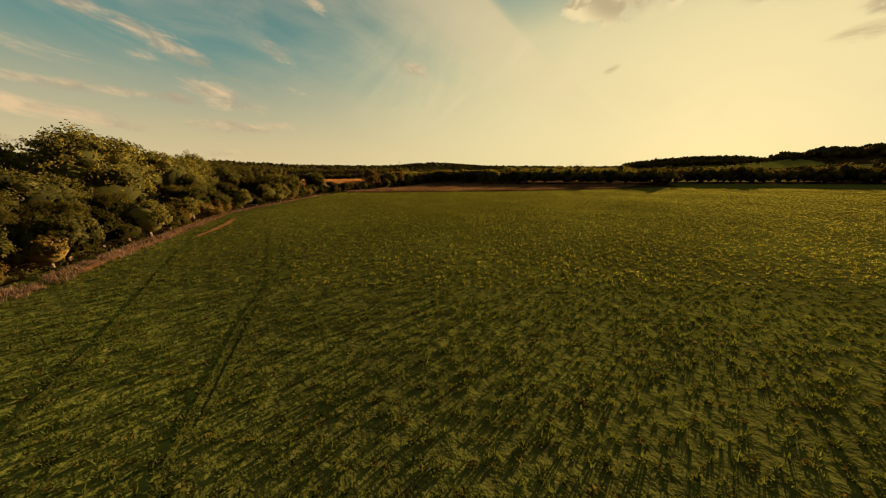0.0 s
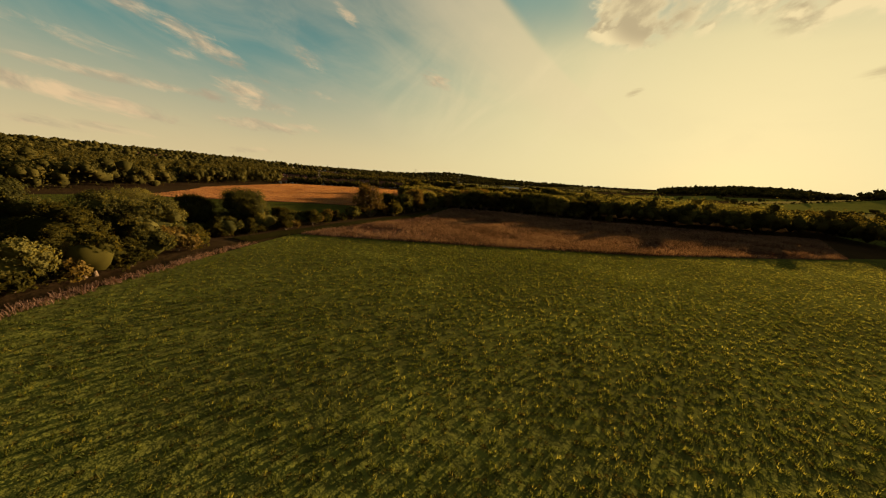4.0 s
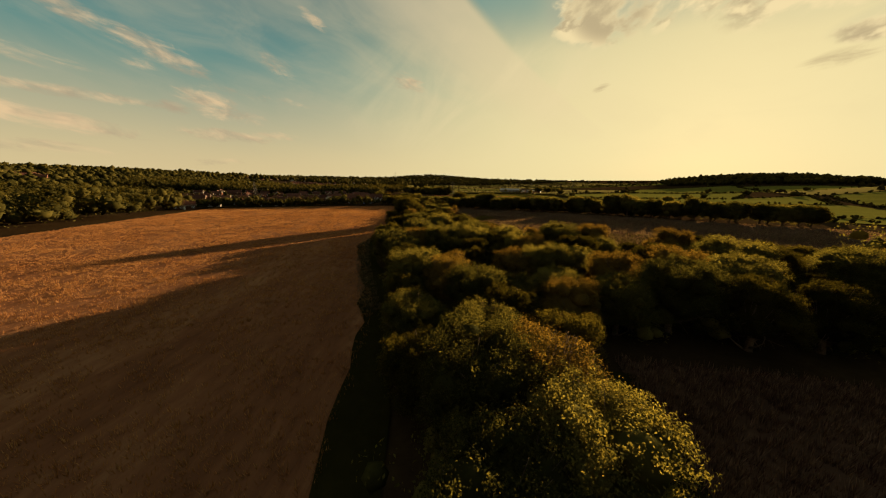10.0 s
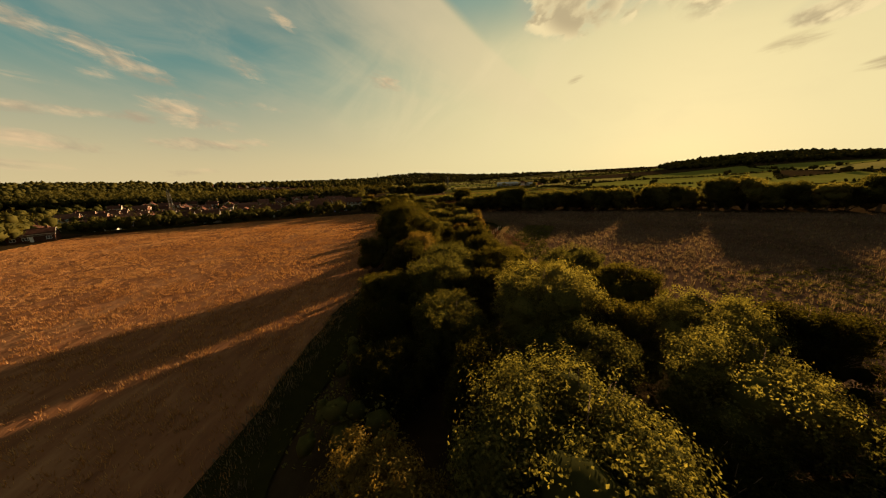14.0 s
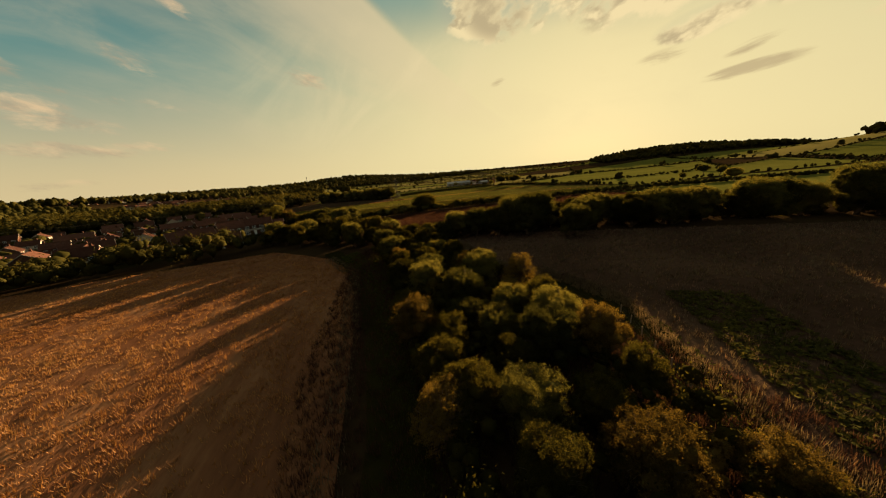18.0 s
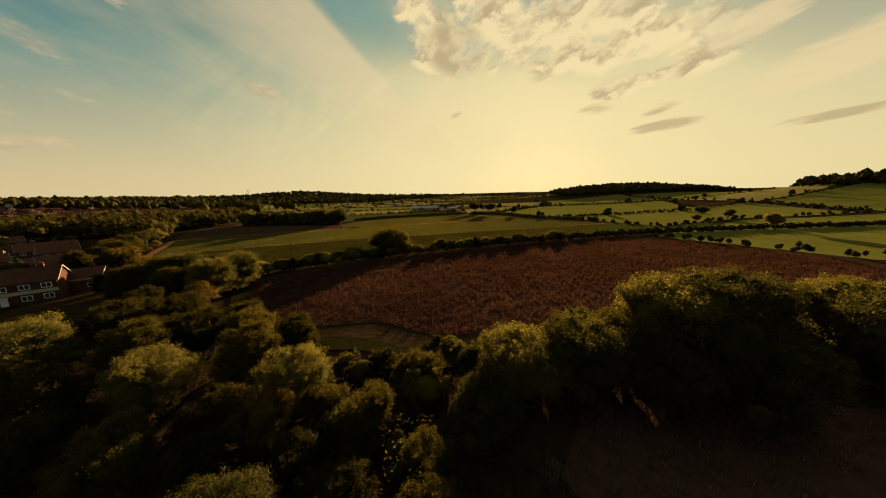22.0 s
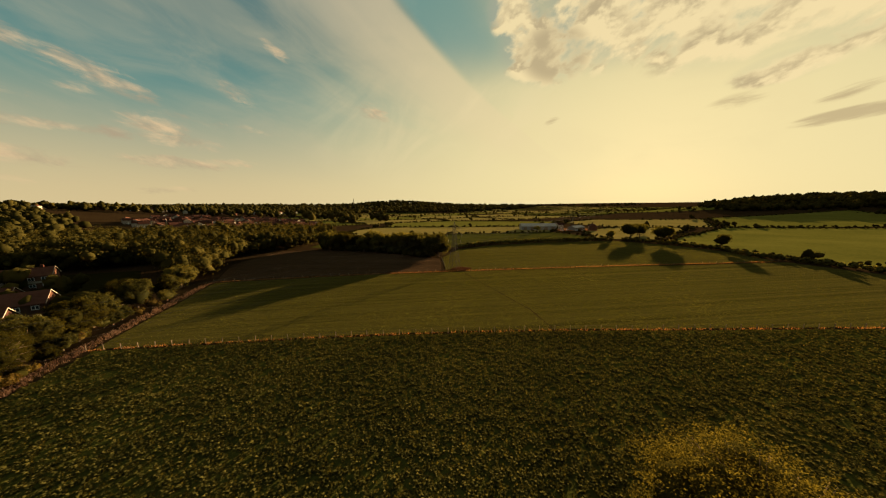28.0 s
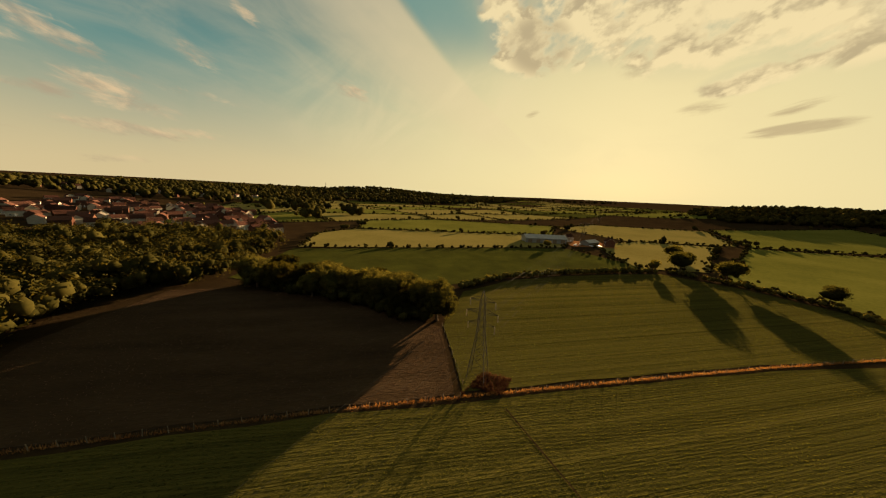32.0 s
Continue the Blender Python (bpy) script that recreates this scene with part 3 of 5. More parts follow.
strip("path_earth", [(-34, 24), (-37, 30), (-39.4, 37), (-41.7, 42.3), (-44.6, 49.5), (-46.5, 56)], 0.8, EARTH, "strip of bare orange earth beside the hedge")
strip("path_earth_fork", [(-35.7, 38), (-36.8, 42), (-38.8, 47.5), (-41.5, 53)], 0.9, EARTH, "short bare orange earth patch in the grass")
for line in ([(-38, 42), (-32, 32), (-19, 13), (-10, -2)], [(-24, 40), (-16, 26), (-13, 16), (-6, 0)], [(-29, 44), (-22, 33), (-14, 20), (-9, 8)]):
    strip("wheel_track", line, 0.34, DARK_GREEN, "dark tractor wheel track pressed in the grass", 0.16)
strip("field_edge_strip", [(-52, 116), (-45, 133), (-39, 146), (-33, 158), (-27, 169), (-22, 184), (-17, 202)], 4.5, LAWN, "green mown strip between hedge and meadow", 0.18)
strip("field_edge_track", [(-37, 174), (-40, 190), (-43, 212), (-47, 228), (-52, 243), (-57, 258), (-55, 285), (-51, 310), (-49, 335), (-50, 356), (-53, 375), (-60, 395)], 4.2, LAWN, "grass track between crop and trees, coloured dark for tree shade", 0.19)
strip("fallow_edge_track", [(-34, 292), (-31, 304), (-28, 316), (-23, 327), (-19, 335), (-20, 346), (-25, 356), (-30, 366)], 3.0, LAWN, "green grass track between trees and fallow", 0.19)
strip("crop_edge_track", [(-58, 460), (-55, 443), (-51, 430), (-44, 418), (-34, 412), (-26, 403), (-12, 400)], 3.0, LAWN, "grass margin round the dead crop, coloured dark for tree shade", 0.19)
strip("animal_track", [(-14, 574), (-9, 550), (-5, 531), (-5, 519), (-10, 505), (-13, 492)], 0.28, ROUGH, "narrow trodden track across the crop", 0.18)


# ---- trees ----
def part(name, data, parent, label=""):
    """One mesh as a part under a thing."""
    ob = new(name, data)
    ob.parent = parent
    return tagged(ob, label) if label else ob


def unit(v):
    return v / (np.linalg.norm(v, axis=-1, keepdims=True) + 1e-9)


def leaf_cards(centres, normals, size, r):
    """Small bent leaves, two triangles each, at the centres."""
    n = len(centres)
    a = unit(np.cross(normals, r.normal(size=(n, 3))))
    b = np.cross(normals, a)
    s = size * r.uniform(0.6, 1.3, (n, 1))
    v = np.stack([centres - a * s, centres + b * s * 0.55 + normals * s * 0.2, centres + a * s, centres - b * s * 0.55 + normals * s * 0.2], 1).reshape(-1, 3)
    f = np.arange(4 * n).reshape(-1, 4)
    return v, f


def tube(points, radii, sides=6):
    verts, faces = [], []
    for k, (p, q) in enumerate(zip(points, radii)):
        ahead = Vector(points[min(k + 1, len(points) - 1)]) - Vector(points[max(k - 1, 0)])
        turn = ahead.to_track_quat("Z", "Y")
        for s in range(sides):
            a = 2 * math.pi * s / sides
            verts.append(Vector(p) + turn @ Vector((math.cos(a) * q, math.sin(a) * q, 0)))
    for k in range(len(points) - 1):
        for s in range(sides):
            faces.append((k * sides + s, k * sides + (s + 1) % sides, (k + 1) * sides + (s + 1) % sides, (k + 1) * sides + s))
    faces.append(tuple(range(sides))[::-1])
    faces.append(tuple((len(points) - 1) * sides + s for s in range(sides)))
    return verts, faces


def joined(pieces):
    verts, faces = [], []
    for v, f in pieces:
        k = len(verts)
        verts += [tuple(p) for p in v]
        faces += [tuple(i + k for i in q) for q in f]
    return verts, faces


ICO = bmesh.new()
bmesh.ops.create_icosphere(ICO, subdivisions=2, radius=1)
ICO_V, ICO_F = np.array([v.co for v in ICO.verts]), np.array([[v.index for v in f.verts] for f in ICO.faces])
ICO.free()
ICO = bmesh.new()
bmesh.ops.create_icosphere(ICO, subdivisions=1, radius=1)
BLOB_V, BLOB_F = np.array([v.co for v in ICO.verts]), np.array([[v.index for v in f.verts] for f in ICO.faces])
ICO.free()


def crown_mesh(name, r, tall, wide, bare, sprigs, leaves, leaf, material, dense=1.0):
    """A crown: lobes round the limbs, each lobe set with sprigs, each sprig with leaves, over a dark inner core."""
    lobes = max(7, sprigs // 22)
    mid = bare + (tall - bare) * 0.46
    half = np.array([wide / 2, wide / 2, (tall - bare) * 0.53])
    d = unit(r.normal(size=(lobes, 3)))
    d[:, 2] = np.where(d[:, 2] < -0.6, -d[:, 2], d[:, 2])
    lobe_size = wide * r.uniform(0.12, 0.25, lobes)
    centres = d * (half - lobe_size[:, None] * 0.8) * r.uniform(0.62, 1.12, (lobes, 1)) + (0, 0, mid)
    own = r.integers(0, lobes, sprigs)
    e = unit(r.normal(size=(sprigs, 3)) + d[own] * 0.95 + (0, 0, 0.40))
    tips = centres[own] + e * lobe_size[own][:, None] * r.uniform(0.74, 1.22, (sprigs, 1)) * (1, 1, 0.9)
    tuft = wide * r.uniform(0.020, 0.038, sprigs)
    pick = r.integers(0, sprigs, leaves)
    off = r.normal(size=(leaves, 3))
    spots = tips[pick] + off * tuft[pick][:, None] * 0.72
    loose = r.random(leaves) < 0.16
    lobe = own[pick]
    spots[loose] = (centres[lobe] + unit(off + d[lobe] * 0.6) * lobe_size[lobe][:, None] * r.uniform(0.75, 1.0, (leaves, 1)))[loose]
    v, f = leaf_cards(spots, unit(0.9 * e[pick] + 0.35 * off + 0.5 * r.normal(size=(leaves, 3))), leaf, r)
    cv, cf = [], []
    for k in range(lobes):
        rough = 1 + 0.16 * r.normal(size=(len(BLOB_V), 1))
        cv.append(BLOB_V * lobe_size[k] * 0.70 * dense * rough * (1, 1, 0.85) + centres[k])
        cf.append(BLOB_F + k * len(BLOB_V))
    rough = 1 + 0.10 * r.normal(size=(len(ICO_V), 1))
    cv.append(ICO_V * half * 0.58 * dense * rough + (0, 0, mid))
    cf.append(ICO_F + lobes * len(BLOB_V))
    cv, cf = np.concatenate(cv), np.concatenate(cf)
    tri = np.concatenate([f[:, [0, 1, 2]], f[:, [0, 2, 3]]])
    return arr_mesh(name, np.concatenate([v, cv]), np.concatenate([tri, cf + len(v)]), material)


def tree(r, tall, wide, bare, material, label, leaves=2600, leaf=0.26, clumps=46, name="tree", dense=1.0):
    top = new(name)
    lean = r.normal(size=2) * 0.03 * tall
    pts = [(lean[0] * t * t, lean[1] * t * t, tall * 0.72 * t - 0.3 * (t == 0)) for t in (0, 0.12, 0.35, 0.6, 1.0)]
    base = 0.032 * tall + 0.05
    twigs = []
    if leaves > 10000:
        for k in range(70 if dense == 1.0 else 170):
            d = Vector(unit(r.normal(size=3) + (0, 0, 0.35)))
            start = Vector((0, 0, bare + (tall - bare) * r.uniform(0.1, 0.5)))
            end = Vector((d.x * wide * 0.46, d.y * wide * 0.46, bare + (tall - bare) * (0.48 + 0.5 * d.z)))
            bend = start.lerp(end, 0.5) + Vector(r.normal(size=3)) * 0.3
            twigs.append(tube([start, bend, end], [0.06, 0.045, 0.016], 3))
    part("trunk", mesh_of("trunk", *joined(twigs + [tube(pts, [base * 1.5, base, base * 0.85, base * 0.55, base * 0.15], 7)]), BARK, True), top)
    limbs = 5 if leaves > 10000 else 3 if bare > 2 else 0
    for k in range(limbs):
        a = 2 * math.pi * (k + r.uniform(-0.3, 0.3)) / limbs
        z0 = bare + r.uniform(-0.1, 0.25) * (tall - bare)
        out = wide * r.uniform(0.28, 0.4)
        limb = [(0, 0, z0), (math.cos(a) * out * 0.45, math.sin(a) * out * 0.45, z0 + out * 0.3), (math.cos(a) * out, math.sin(a) * out, z0 + out * 0.8)]
        part("limb", mesh_of("limb", *tube(limb, [base * 0.5, base * 0.32, base * 0.08], 5), BARK, True), top)
    part("crown", crown_mesh("crown", r, tall, wide, bare, clumps, leaves, leaf, material, dense), top)
    return tagged(top, label, "tree")


TREES, FINE, BUSHES = [], [], []
for k, (tall, wide, bare, mat, label) in enumerate((
        (9.5, 10.0, 0.5, LEAF, "broad green oak with a dense rounded crown"),
        (8.8, 8.6, 0.4, LEAF, "rounded green hedgerow tree lit from behind"),
        (9.0, 7.6, 0.5, LEAF_OLIVE, "olive green tree with a loose crown"),
        (7.8, 8.2, 0.3, LEAF_OLIVE, "spreading olive green hedgerow tree"),
        (9.0, 8.4, 0.5, LEAF_AMBER, "tree with amber leaves turning in late summer"),
        (7.2, 5.8, 0.3, LEAF, "slender green hedgerow tree"))):
    TREES.append(tree(np.random.default_rng(20 + k), tall, wide, bare, mat, label, 9000, 0.145, 420))
    if k in (0, 2, 3, 4):
        FINE.append(tree(np.random.default_rng(60 + k), tall, wide, bare, mat, label, 40000, 0.082, 900))
SPARSE = tree(np.random.default_rng(79), 9.6, 8.8, 0.4, LEAF_AMBER, "thinly leaved tree with pale branches showing", 20000, 0.095, 700, dense=0.4)
GREAT_OAK = tree(np.random.default_rng(77), 12.6, 13.5, 0.6, LEAF_OLIVE, "large round oak with sunlit olive leaves", 82000, 0.078, 1700)
ROUND_OAK = tree(np.random.default_rng(78), 9.8, 16.0, 0.2, LEAF_OLIVE, "broad low oak with leaves down to the hedge", 48000, 0.092, 1300)
FIELD_OAK = tree(np.random.default_rng(58), 9.5, 11.0, 2.6, LEAF, "lone oak with a flat spreading crown and bare trunk", 4200, 0.22, 220)
for k, (tall, wide, bare, mat, label) in enumerate((
        (3.4, 4.4, 0.0, LEAF, "dense green hedge bush"), (2.6, 3.8, 0.0, LEAF_OLIVE, "low olive hawthorn bush"), (2.2, 3.2, 0.0, LEAF_AMBER, "low reddish brown bramble bush"))):
    BUSHES.append(tree(np.random.default_rng(40 + k), tall, wide, bare, mat, label, 3600, 0.095, 160, "bush"))
    tagged(BUSHES[-1], category="bush")
USED = set()


def plant(proto, x, y, scale=1.0, r=rng, group="hedgerow trees", stretch=1.0):
    m = Matrix.Translation((x, y, ground_z(x, y) - 0.1)) @ Euler((0, 0, r.uniform(0, 6.28))).to_matrix().to_4x4()
    m = m @ Matrix.Diagonal((scale, scale, scale * stretch, 1))
    if proto not in USED:
        USED.add(proto)
        proto.matrix_world = m
        return tagged(proto, group=group)
    q = proto.scale
    return tagged(copy_thing(proto, m @ Matrix.Diagonal((1 / q.x, 1 / q.y, 1 / q.z, 1))), group=group)


def row(points, gap, kinds, small, big, wander=1.0, group="hedgerow trees", seed=1, stretch=1.0):
    """Trees or bushes along a line."""
    r = np.random.default_rng(seed)
    for (x0, y0), (x1, y1) in zip(points, points[1:]):
        n = max(1, int(math.hypot(x1 - x0, y1 - y0) / gap))
        for k in range(n):
            t = (k + r.uniform(0.2, 0.8)) / n
            x, y = x0 + (x1 - x0) * t + r.normal() * wander, y0 + (y1 - y0) * t + r.normal() * wander
            plant(kinds[int(r.integers(0, len(kinds)))], x, y, r.uniform(small, big), r, group, stretch * r.uniform(0.9, 1.1))


def grove(poly, gap, kinds, small, big, group, seed=1):
    r = np.random.default_rng(seed)
    xs, ys = [p[0] for p in poly], [p[1] for p in poly]
    spots = []
    for _ in range(6000):
        x, y = r.uniform(min(xs), max(xs)), r.uniform(min(ys), max(ys))
        if inside(poly, np.array([x]), np.array([y]))[0] and all((a - x) ** 2 + (b - y) ** 2 > gap * gap for a, b in spots):
            spots.append((x, y))
            plant(kinds[int(r.integers(0, len(kinds)))], x, y, r.uniform(small, big), r, group)


T_OAK, T_ROUND, T_LOOSE, T_WIDE, T_AMBER, T_SLIM = TREES
B_GREEN, B_OLIVE, B_RED = BUSHES
MIXED = [T_OAK, T_ROUND, T_LOOSE, T_WIDE, T_SLIM]

F_OAK, F_LOOSE, F_WIDE, F_AMBER = FINE
# hedge and trees beside the first field
row([(-32, 2), (-37, 14), (-41, 28), (-46, 44), (-53, 60), (-54, 90), (-53, 112)], 2.8, [B_GREEN, B_OLIVE, B_GREEN, B_RED, B_OLIVE], 1.15, 1.75, 0.9, "bushes of the first hedge", 3, 1.1)
row([(-46, 14), (-53, 38)], 6, [T_WIDE, T_ROUND], 0.75, 0.9, 1.5, "trees of the first hedge", 4)
row([(-60, 60), (-62, 84), (-62, 104)], 6.5, [T_ROUND, T_WIDE, T_LOOSE], 0.8, 1.05, 2.0, "trees of the first hedge", 41)
for x, y, s in ((-58, 46, 1.65), (-66, 54, 1.7), (-62, 30, 1.55), (-72, 40, 1.75), (-78, 22, 1.75), (-60, 12, 1.4), (-80, 84, 1.3), (-74, 100, 1.1), (-61, 109, 0.85), (-74, 114, 0.9), (-64, 64, 1.5), (-70, 76, 1.5), (-80, 64, 1.7), (-76, 90, 1.35), (-86, 98, 1.4), (-90, 74, 1.7), (-88, 48, 1.8), (-70, 84, 1.3), (-52, 34, 1.05), (-50, 4, 1.3), (-66, 6, 1.5)):
    plant(T_OAK, x, y, s, group="large oaks behind the first hedge")
for k, (x, y, s) in enumerate(((-40, 11, 0.72), (-42, 18, 0.82), (-45, 25, 0.84), (-47, 32, 0.76), (-49, 40, 0.8), (-47, 20, 0.95), (-55, 56, 0.85), (-57, 72, 0.85), (-57, 88, 0.8))):
    plant((F_WIDE, F_LOOSE)[k % 3 == 2], x, y, s, group="trees of the first hedge")
# hedge between the meadow and the green field
row([(-60, 113), (-54, 126), (-49, 139), (-45, 150)], 2.4, [B_GREEN, B_OLIVE, B_GREEN, B_RED], 0.95, 1.45, 0.9, "bushes of the meadow hedge", 5)
plant(F_OAK, -59, 127, 1.0, stretch=0.95), plant(F_WIDE, -66, 122, 0.95), plant(F_WIDE, -62, 131, 0.8), plant(F_LOOSE, -54, 131, 0.55), plant(F_WIDE, -49, 136, 0.52), plant(F_OAK, -70, 114, 0.9), plant(F_LOOSE, -51, 128, 0.4)
plant(SPARSE, -41.5, 158.5, 1.08, stretch=1.05), plant(F_WIDE, -34.5, 163.5, 0.6), plant(F_OAK, -39, 173, 0.8), plant(F_AMBER, -30.5, 181, 1.02), plant(F_WIDE, -46, 162, 0.5), plant(F_LOOSE, -36, 169, 0.6), plant(F_OAK, -33.5, 176, 0.78), plant(B_GREEN, -44, 150, 1.3), plant(B_RED, -37.5, 164, 1.6), plant(B_GREEN, -41, 166, 1.5)
plant(SPARSE, -26.5, 194.5, 0.95), plant(SPARSE, -46, 327, 0.52), plant(SPARSE, -26, 350, 0.58), plant(SPARSE, -33, 356, 0.55), plant(SPARSE, -61, 441, 0.62)
# the belt of trees under the flight
BELT = [(-34, 186), (-25, 188), (-22, 200), (-16, 212), (-15, 240), (-17, 257), (-24, 270), (-27, 284), (-36, 291), (-49, 290), (-52, 266), (-48, 246), (-42, 226), (-38, 206), (-35, 190)]
grove(BELT, 5.4, [F_OAK, F_LOOSE, F_OAK, F_WIDE, F_OAK, F_AMBER], 0.74, 1.0, "trees of the belt", 6)
grove([(-14, 208), (34, 199), (52, 196), (54, 226), (8, 238), (-10, 248), (-16, 240)], 6.4, [F_OAK, F_WIDE, F_OAK, F_LOOSE, F_AMBER], 0.84, 1.12, "trees of the copse", 7)
plant(GREAT_OAK, -49, 304, 1.0, group="trees of the belt")
plant(F_WIDE, -36, 298, 1.0, group="trees of the belt"), plant(F_LOOSE, -55, 296, 0.8, group="trees of the belt")
grove([(-44, 312), (-30, 314), (-28, 345), (-33, 372), (-33, 397), (-49, 401), (-45, 370), (-46, 345)], 4.5, [F_LOOSE, F_WIDE, F_AMBER, F_OAK, F_LOOSE], 0.44, 0.68, "small trees of the thinning belt", 8)
row([(-31, 300), (-34, 318), (-38, 340), (-40, 366), (-42, 398)], 3.0, [B_GREEN, B_OLIVE, B_RED], 0.8, 1.2, 3.0, "bushes of the thinning belt", 81)
grove([(-54, 396), (-40, 400), (-40, 406), (-45, 421), (-56, 430), (-76, 436), (-88, 425), (-74, 412)], 5.6, [F_LOOSE, F_WIDE, F_OAK, F_WIDE, F_LOOSE], 0.66, 0.95, "trees by the village", 9)
grove([(-53, 450), (-62, 446), (-78, 456), (-88, 466), (-74, 472), (-60, 463)], 5.0, [F_LOOSE, F_WIDE, F_OAK], 0.72, 0.98, "trees by the village", 91)
row([(-12, 393), (12, 386), (34, 375), (70, 355), (104, 332), (140, 300)], 4.6, [F_OAK, F_OAK, F_WIDE, T_OAK], 1.0, 1.3, 2.0, "trees between the brown fields", 10)
row([(-36, 403), (-10, 399), (12, 391), (72, 360), (104, 340)], 3.4, [B_GREEN, B_OLIVE], 1.2, 1.7, 1.2, "bushes between the brown fields", 103)
row([(-30, 397), (10, 385), (70, 354), (110, 330)], 3.0, [B_GREEN, B_OLIVE], 1.1, 1.6, 1.2, "bushes between the brown fields", 101)
# low hedge with one round tree
row([(-58, 465), (-20, 471), (20, 470), (62, 466)], 1.5, [B_GREEN, B_OLIVE, B_RED, B_GREEN], 0.9, 1.5, 0.7, "bushes of the low hedge", 11)
plant(ROUND_OAK, -13, 477, 1.0)
for k, (x, y, s) in enumerate(((-22, 393, 0.86), (-16, 391, 0.92), (-11, 386, 0.96), (-4, 382, 0.98), (5, 389, 1.1), (16, 386, 1.12), (13, 378, 1.02), (5, 372, 0.95), (24, 372, 1.08), (-27, 391, 0.62), (34, 368, 1.05))):
    plant((F_OAK, F_OAK, F_WIDE)[k % 3], x, y, s, group="trees between the brown fields")
row([(-34, 398), (-14, 393)], 4.0, [F_WIDE, F_LOOSE], 0.5, 0.65, 1.5, "trees between the brown fields", 102)
row([(-82, 472), (-92, 488), (-108, 506), (-110, 524), (-116, 552), (-120, 574)], 3.8, [T_ROUND, T_WIDE, T_LOOSE, T_SLIM, F_WIDE, T_AMBER], 0.8, 1.1, 2.5, "trees beside the root crop", 12)
row([(-60, 466), (-26, 471)], 5.0, [F_WIDE, F_LOOSE], 0.42, 0.6, 1.0, "small trees of the low hedge", 122)
row([(-78, 474), (-90, 494), (-106, 520), (-113, 560)], 3.4, [B_GREEN, B_OLIVE, B_RED], 0.9, 1.3, 1.0, "bushes beside the root crop", 121)
grove([(-95, 656), (-72, 642), (-46, 630), (-30, 614), (-20, 612), (-24, 630), (-48, 646), (-80, 664)], 6.2, [T_ROUND, T_WIDE, T_LOOSE, T_OAK], 1.1, 1.45, "trees of the clump", 13)
for x, y, s in ((121, 663, 0.8), (134, 657, 1.35), (142, 639, 1.3), (150, 607, 1.0), (96, 735, 0.7), (224, 466, 0.8), (174, 430, 0.9), (240, 487, 0.9), (187, 468, 0.6), (152, 668, 1.2), (170, 690, 1.1), (186, 700, 1.0)):
    plant(FIELD_OAK, x, y, s, group="lone field oaks")


def far_wood(name, spots, r, label, material=LEAF_FAR, cards=46, lumpy=5):
    """Distant trees as one mesh: each a few leafy lumps with loose leaves round them."""
    V, F, k = [], [], 0
    for x, y, s in spots:
        z = ground_z(x, y)
        lumps = lumpy
        c = r.normal(size=(lumps, 3)) * (0.27, 0.27, 0.13) * s + (x, y, z + 0.55 * s)
        c[0] = (x, y, z + 0.42 * s)
        for q in range(lumps):
            size = s * r.uniform(0.24, 0.36) * (1.25 if q == 0 else 1) * (1 if cards < 100 else 0.58 if cards < 300 else 0.5)
            V.append(BLOB_V * size * (1 + 0.22 * r.normal(size=(len(BLOB_V), 1))) + c[q])
            F.append(BLOB_F + k)
            k += len(BLOB_V)
        pick = r.integers(0, lumps, cards)
        e = unit(r.normal(size=(cards, 3)) + (0, 0, 0.5))
        v, f = leaf_cards(c[pick] + e * s * r.uniform(0.20, 0.36, (cards, 1)), unit(e + 0.5 * r.normal(size=(cards, 3))), (0.085 if cards < 100 else 0.040 if cards < 300 else 0.026) * s, r)
        V.append(v)
        F.append(np.concatenate([f[:, [0, 1, 2]], f[:, [0, 2, 3]]]) + k)
        k += len(v)
    ob = new(name, arr_mesh(name, np.concatenate(V), np.concatenate(F), material))
    return tagged(ob, label, "woodland", kind="stuff")


def spots_in(poly, gap, low, high, r, tries=9000, limit=900):
    xs, ys = np.array([p[0] for p in poly]), np.array([p[1] for p in poly])
    x, y = r.uniform(xs.min(), xs.max(), tries), r.uniform(ys.min(), ys.max(), tries)
    ok = inside(poly, x, y)
    out, taken = [], set()
    for a, b in zip(x[ok], y[ok]):
        cell = (int(a // gap), int(b // gap))
        if cell not in taken:
            taken.add(cell)
            out.append((a, b, r.uniform(low, high)))
            if len(out) >= limit:
                break
    return out


def spots_on(line, gap, low, high, r, skip=0.0, wander=1.5):
    out = []
    for (x0, y0), (x1, y1) in zip(line, line[1:]):
        n = max(1, int(math.hypot(x1 - x0, y1 - y0) / gap))
        for k in range(n):
            if r.random() >= skip:
                t = (k + r.random()) / n
                out.append((x0 + (x1 - x0) * t + r.normal() * wander, y0 + (y1 - y0) * t + r.normal() * wander, r.uniform(low, high)))
    return out


r = np.random.default_rng(70)
far_wood("woodland_slope", spots_in([(-84, -20), (-84, 70), (-92, 106), (-170, 115), (-160, 170), (-178, 232), (-188, 287), (-200, 349), (-215, 385), (-330, 420), (-520, 420), (-700, 300), (-520, 60), (-260, -60)], 7.6, 10, 16, r, 20000, 1450), r, "dense wood of dark green trees on a slope", cards=270, lumpy=7)
far_wood("woodland_left", spots_in([(-122, 578), (-130, 640), (-112, 660), (-104, 668), (-112, 735), (-120, 750), (-210, 760), (-330, 700), (-520, 640), (-420, 520), (-270, 570), (-215, 605), (-160, 616)], 7.2, 9, 14.5, r, 14000, 1100), r, "dense dark green wood beside the fields", cards=260, lumpy=8)
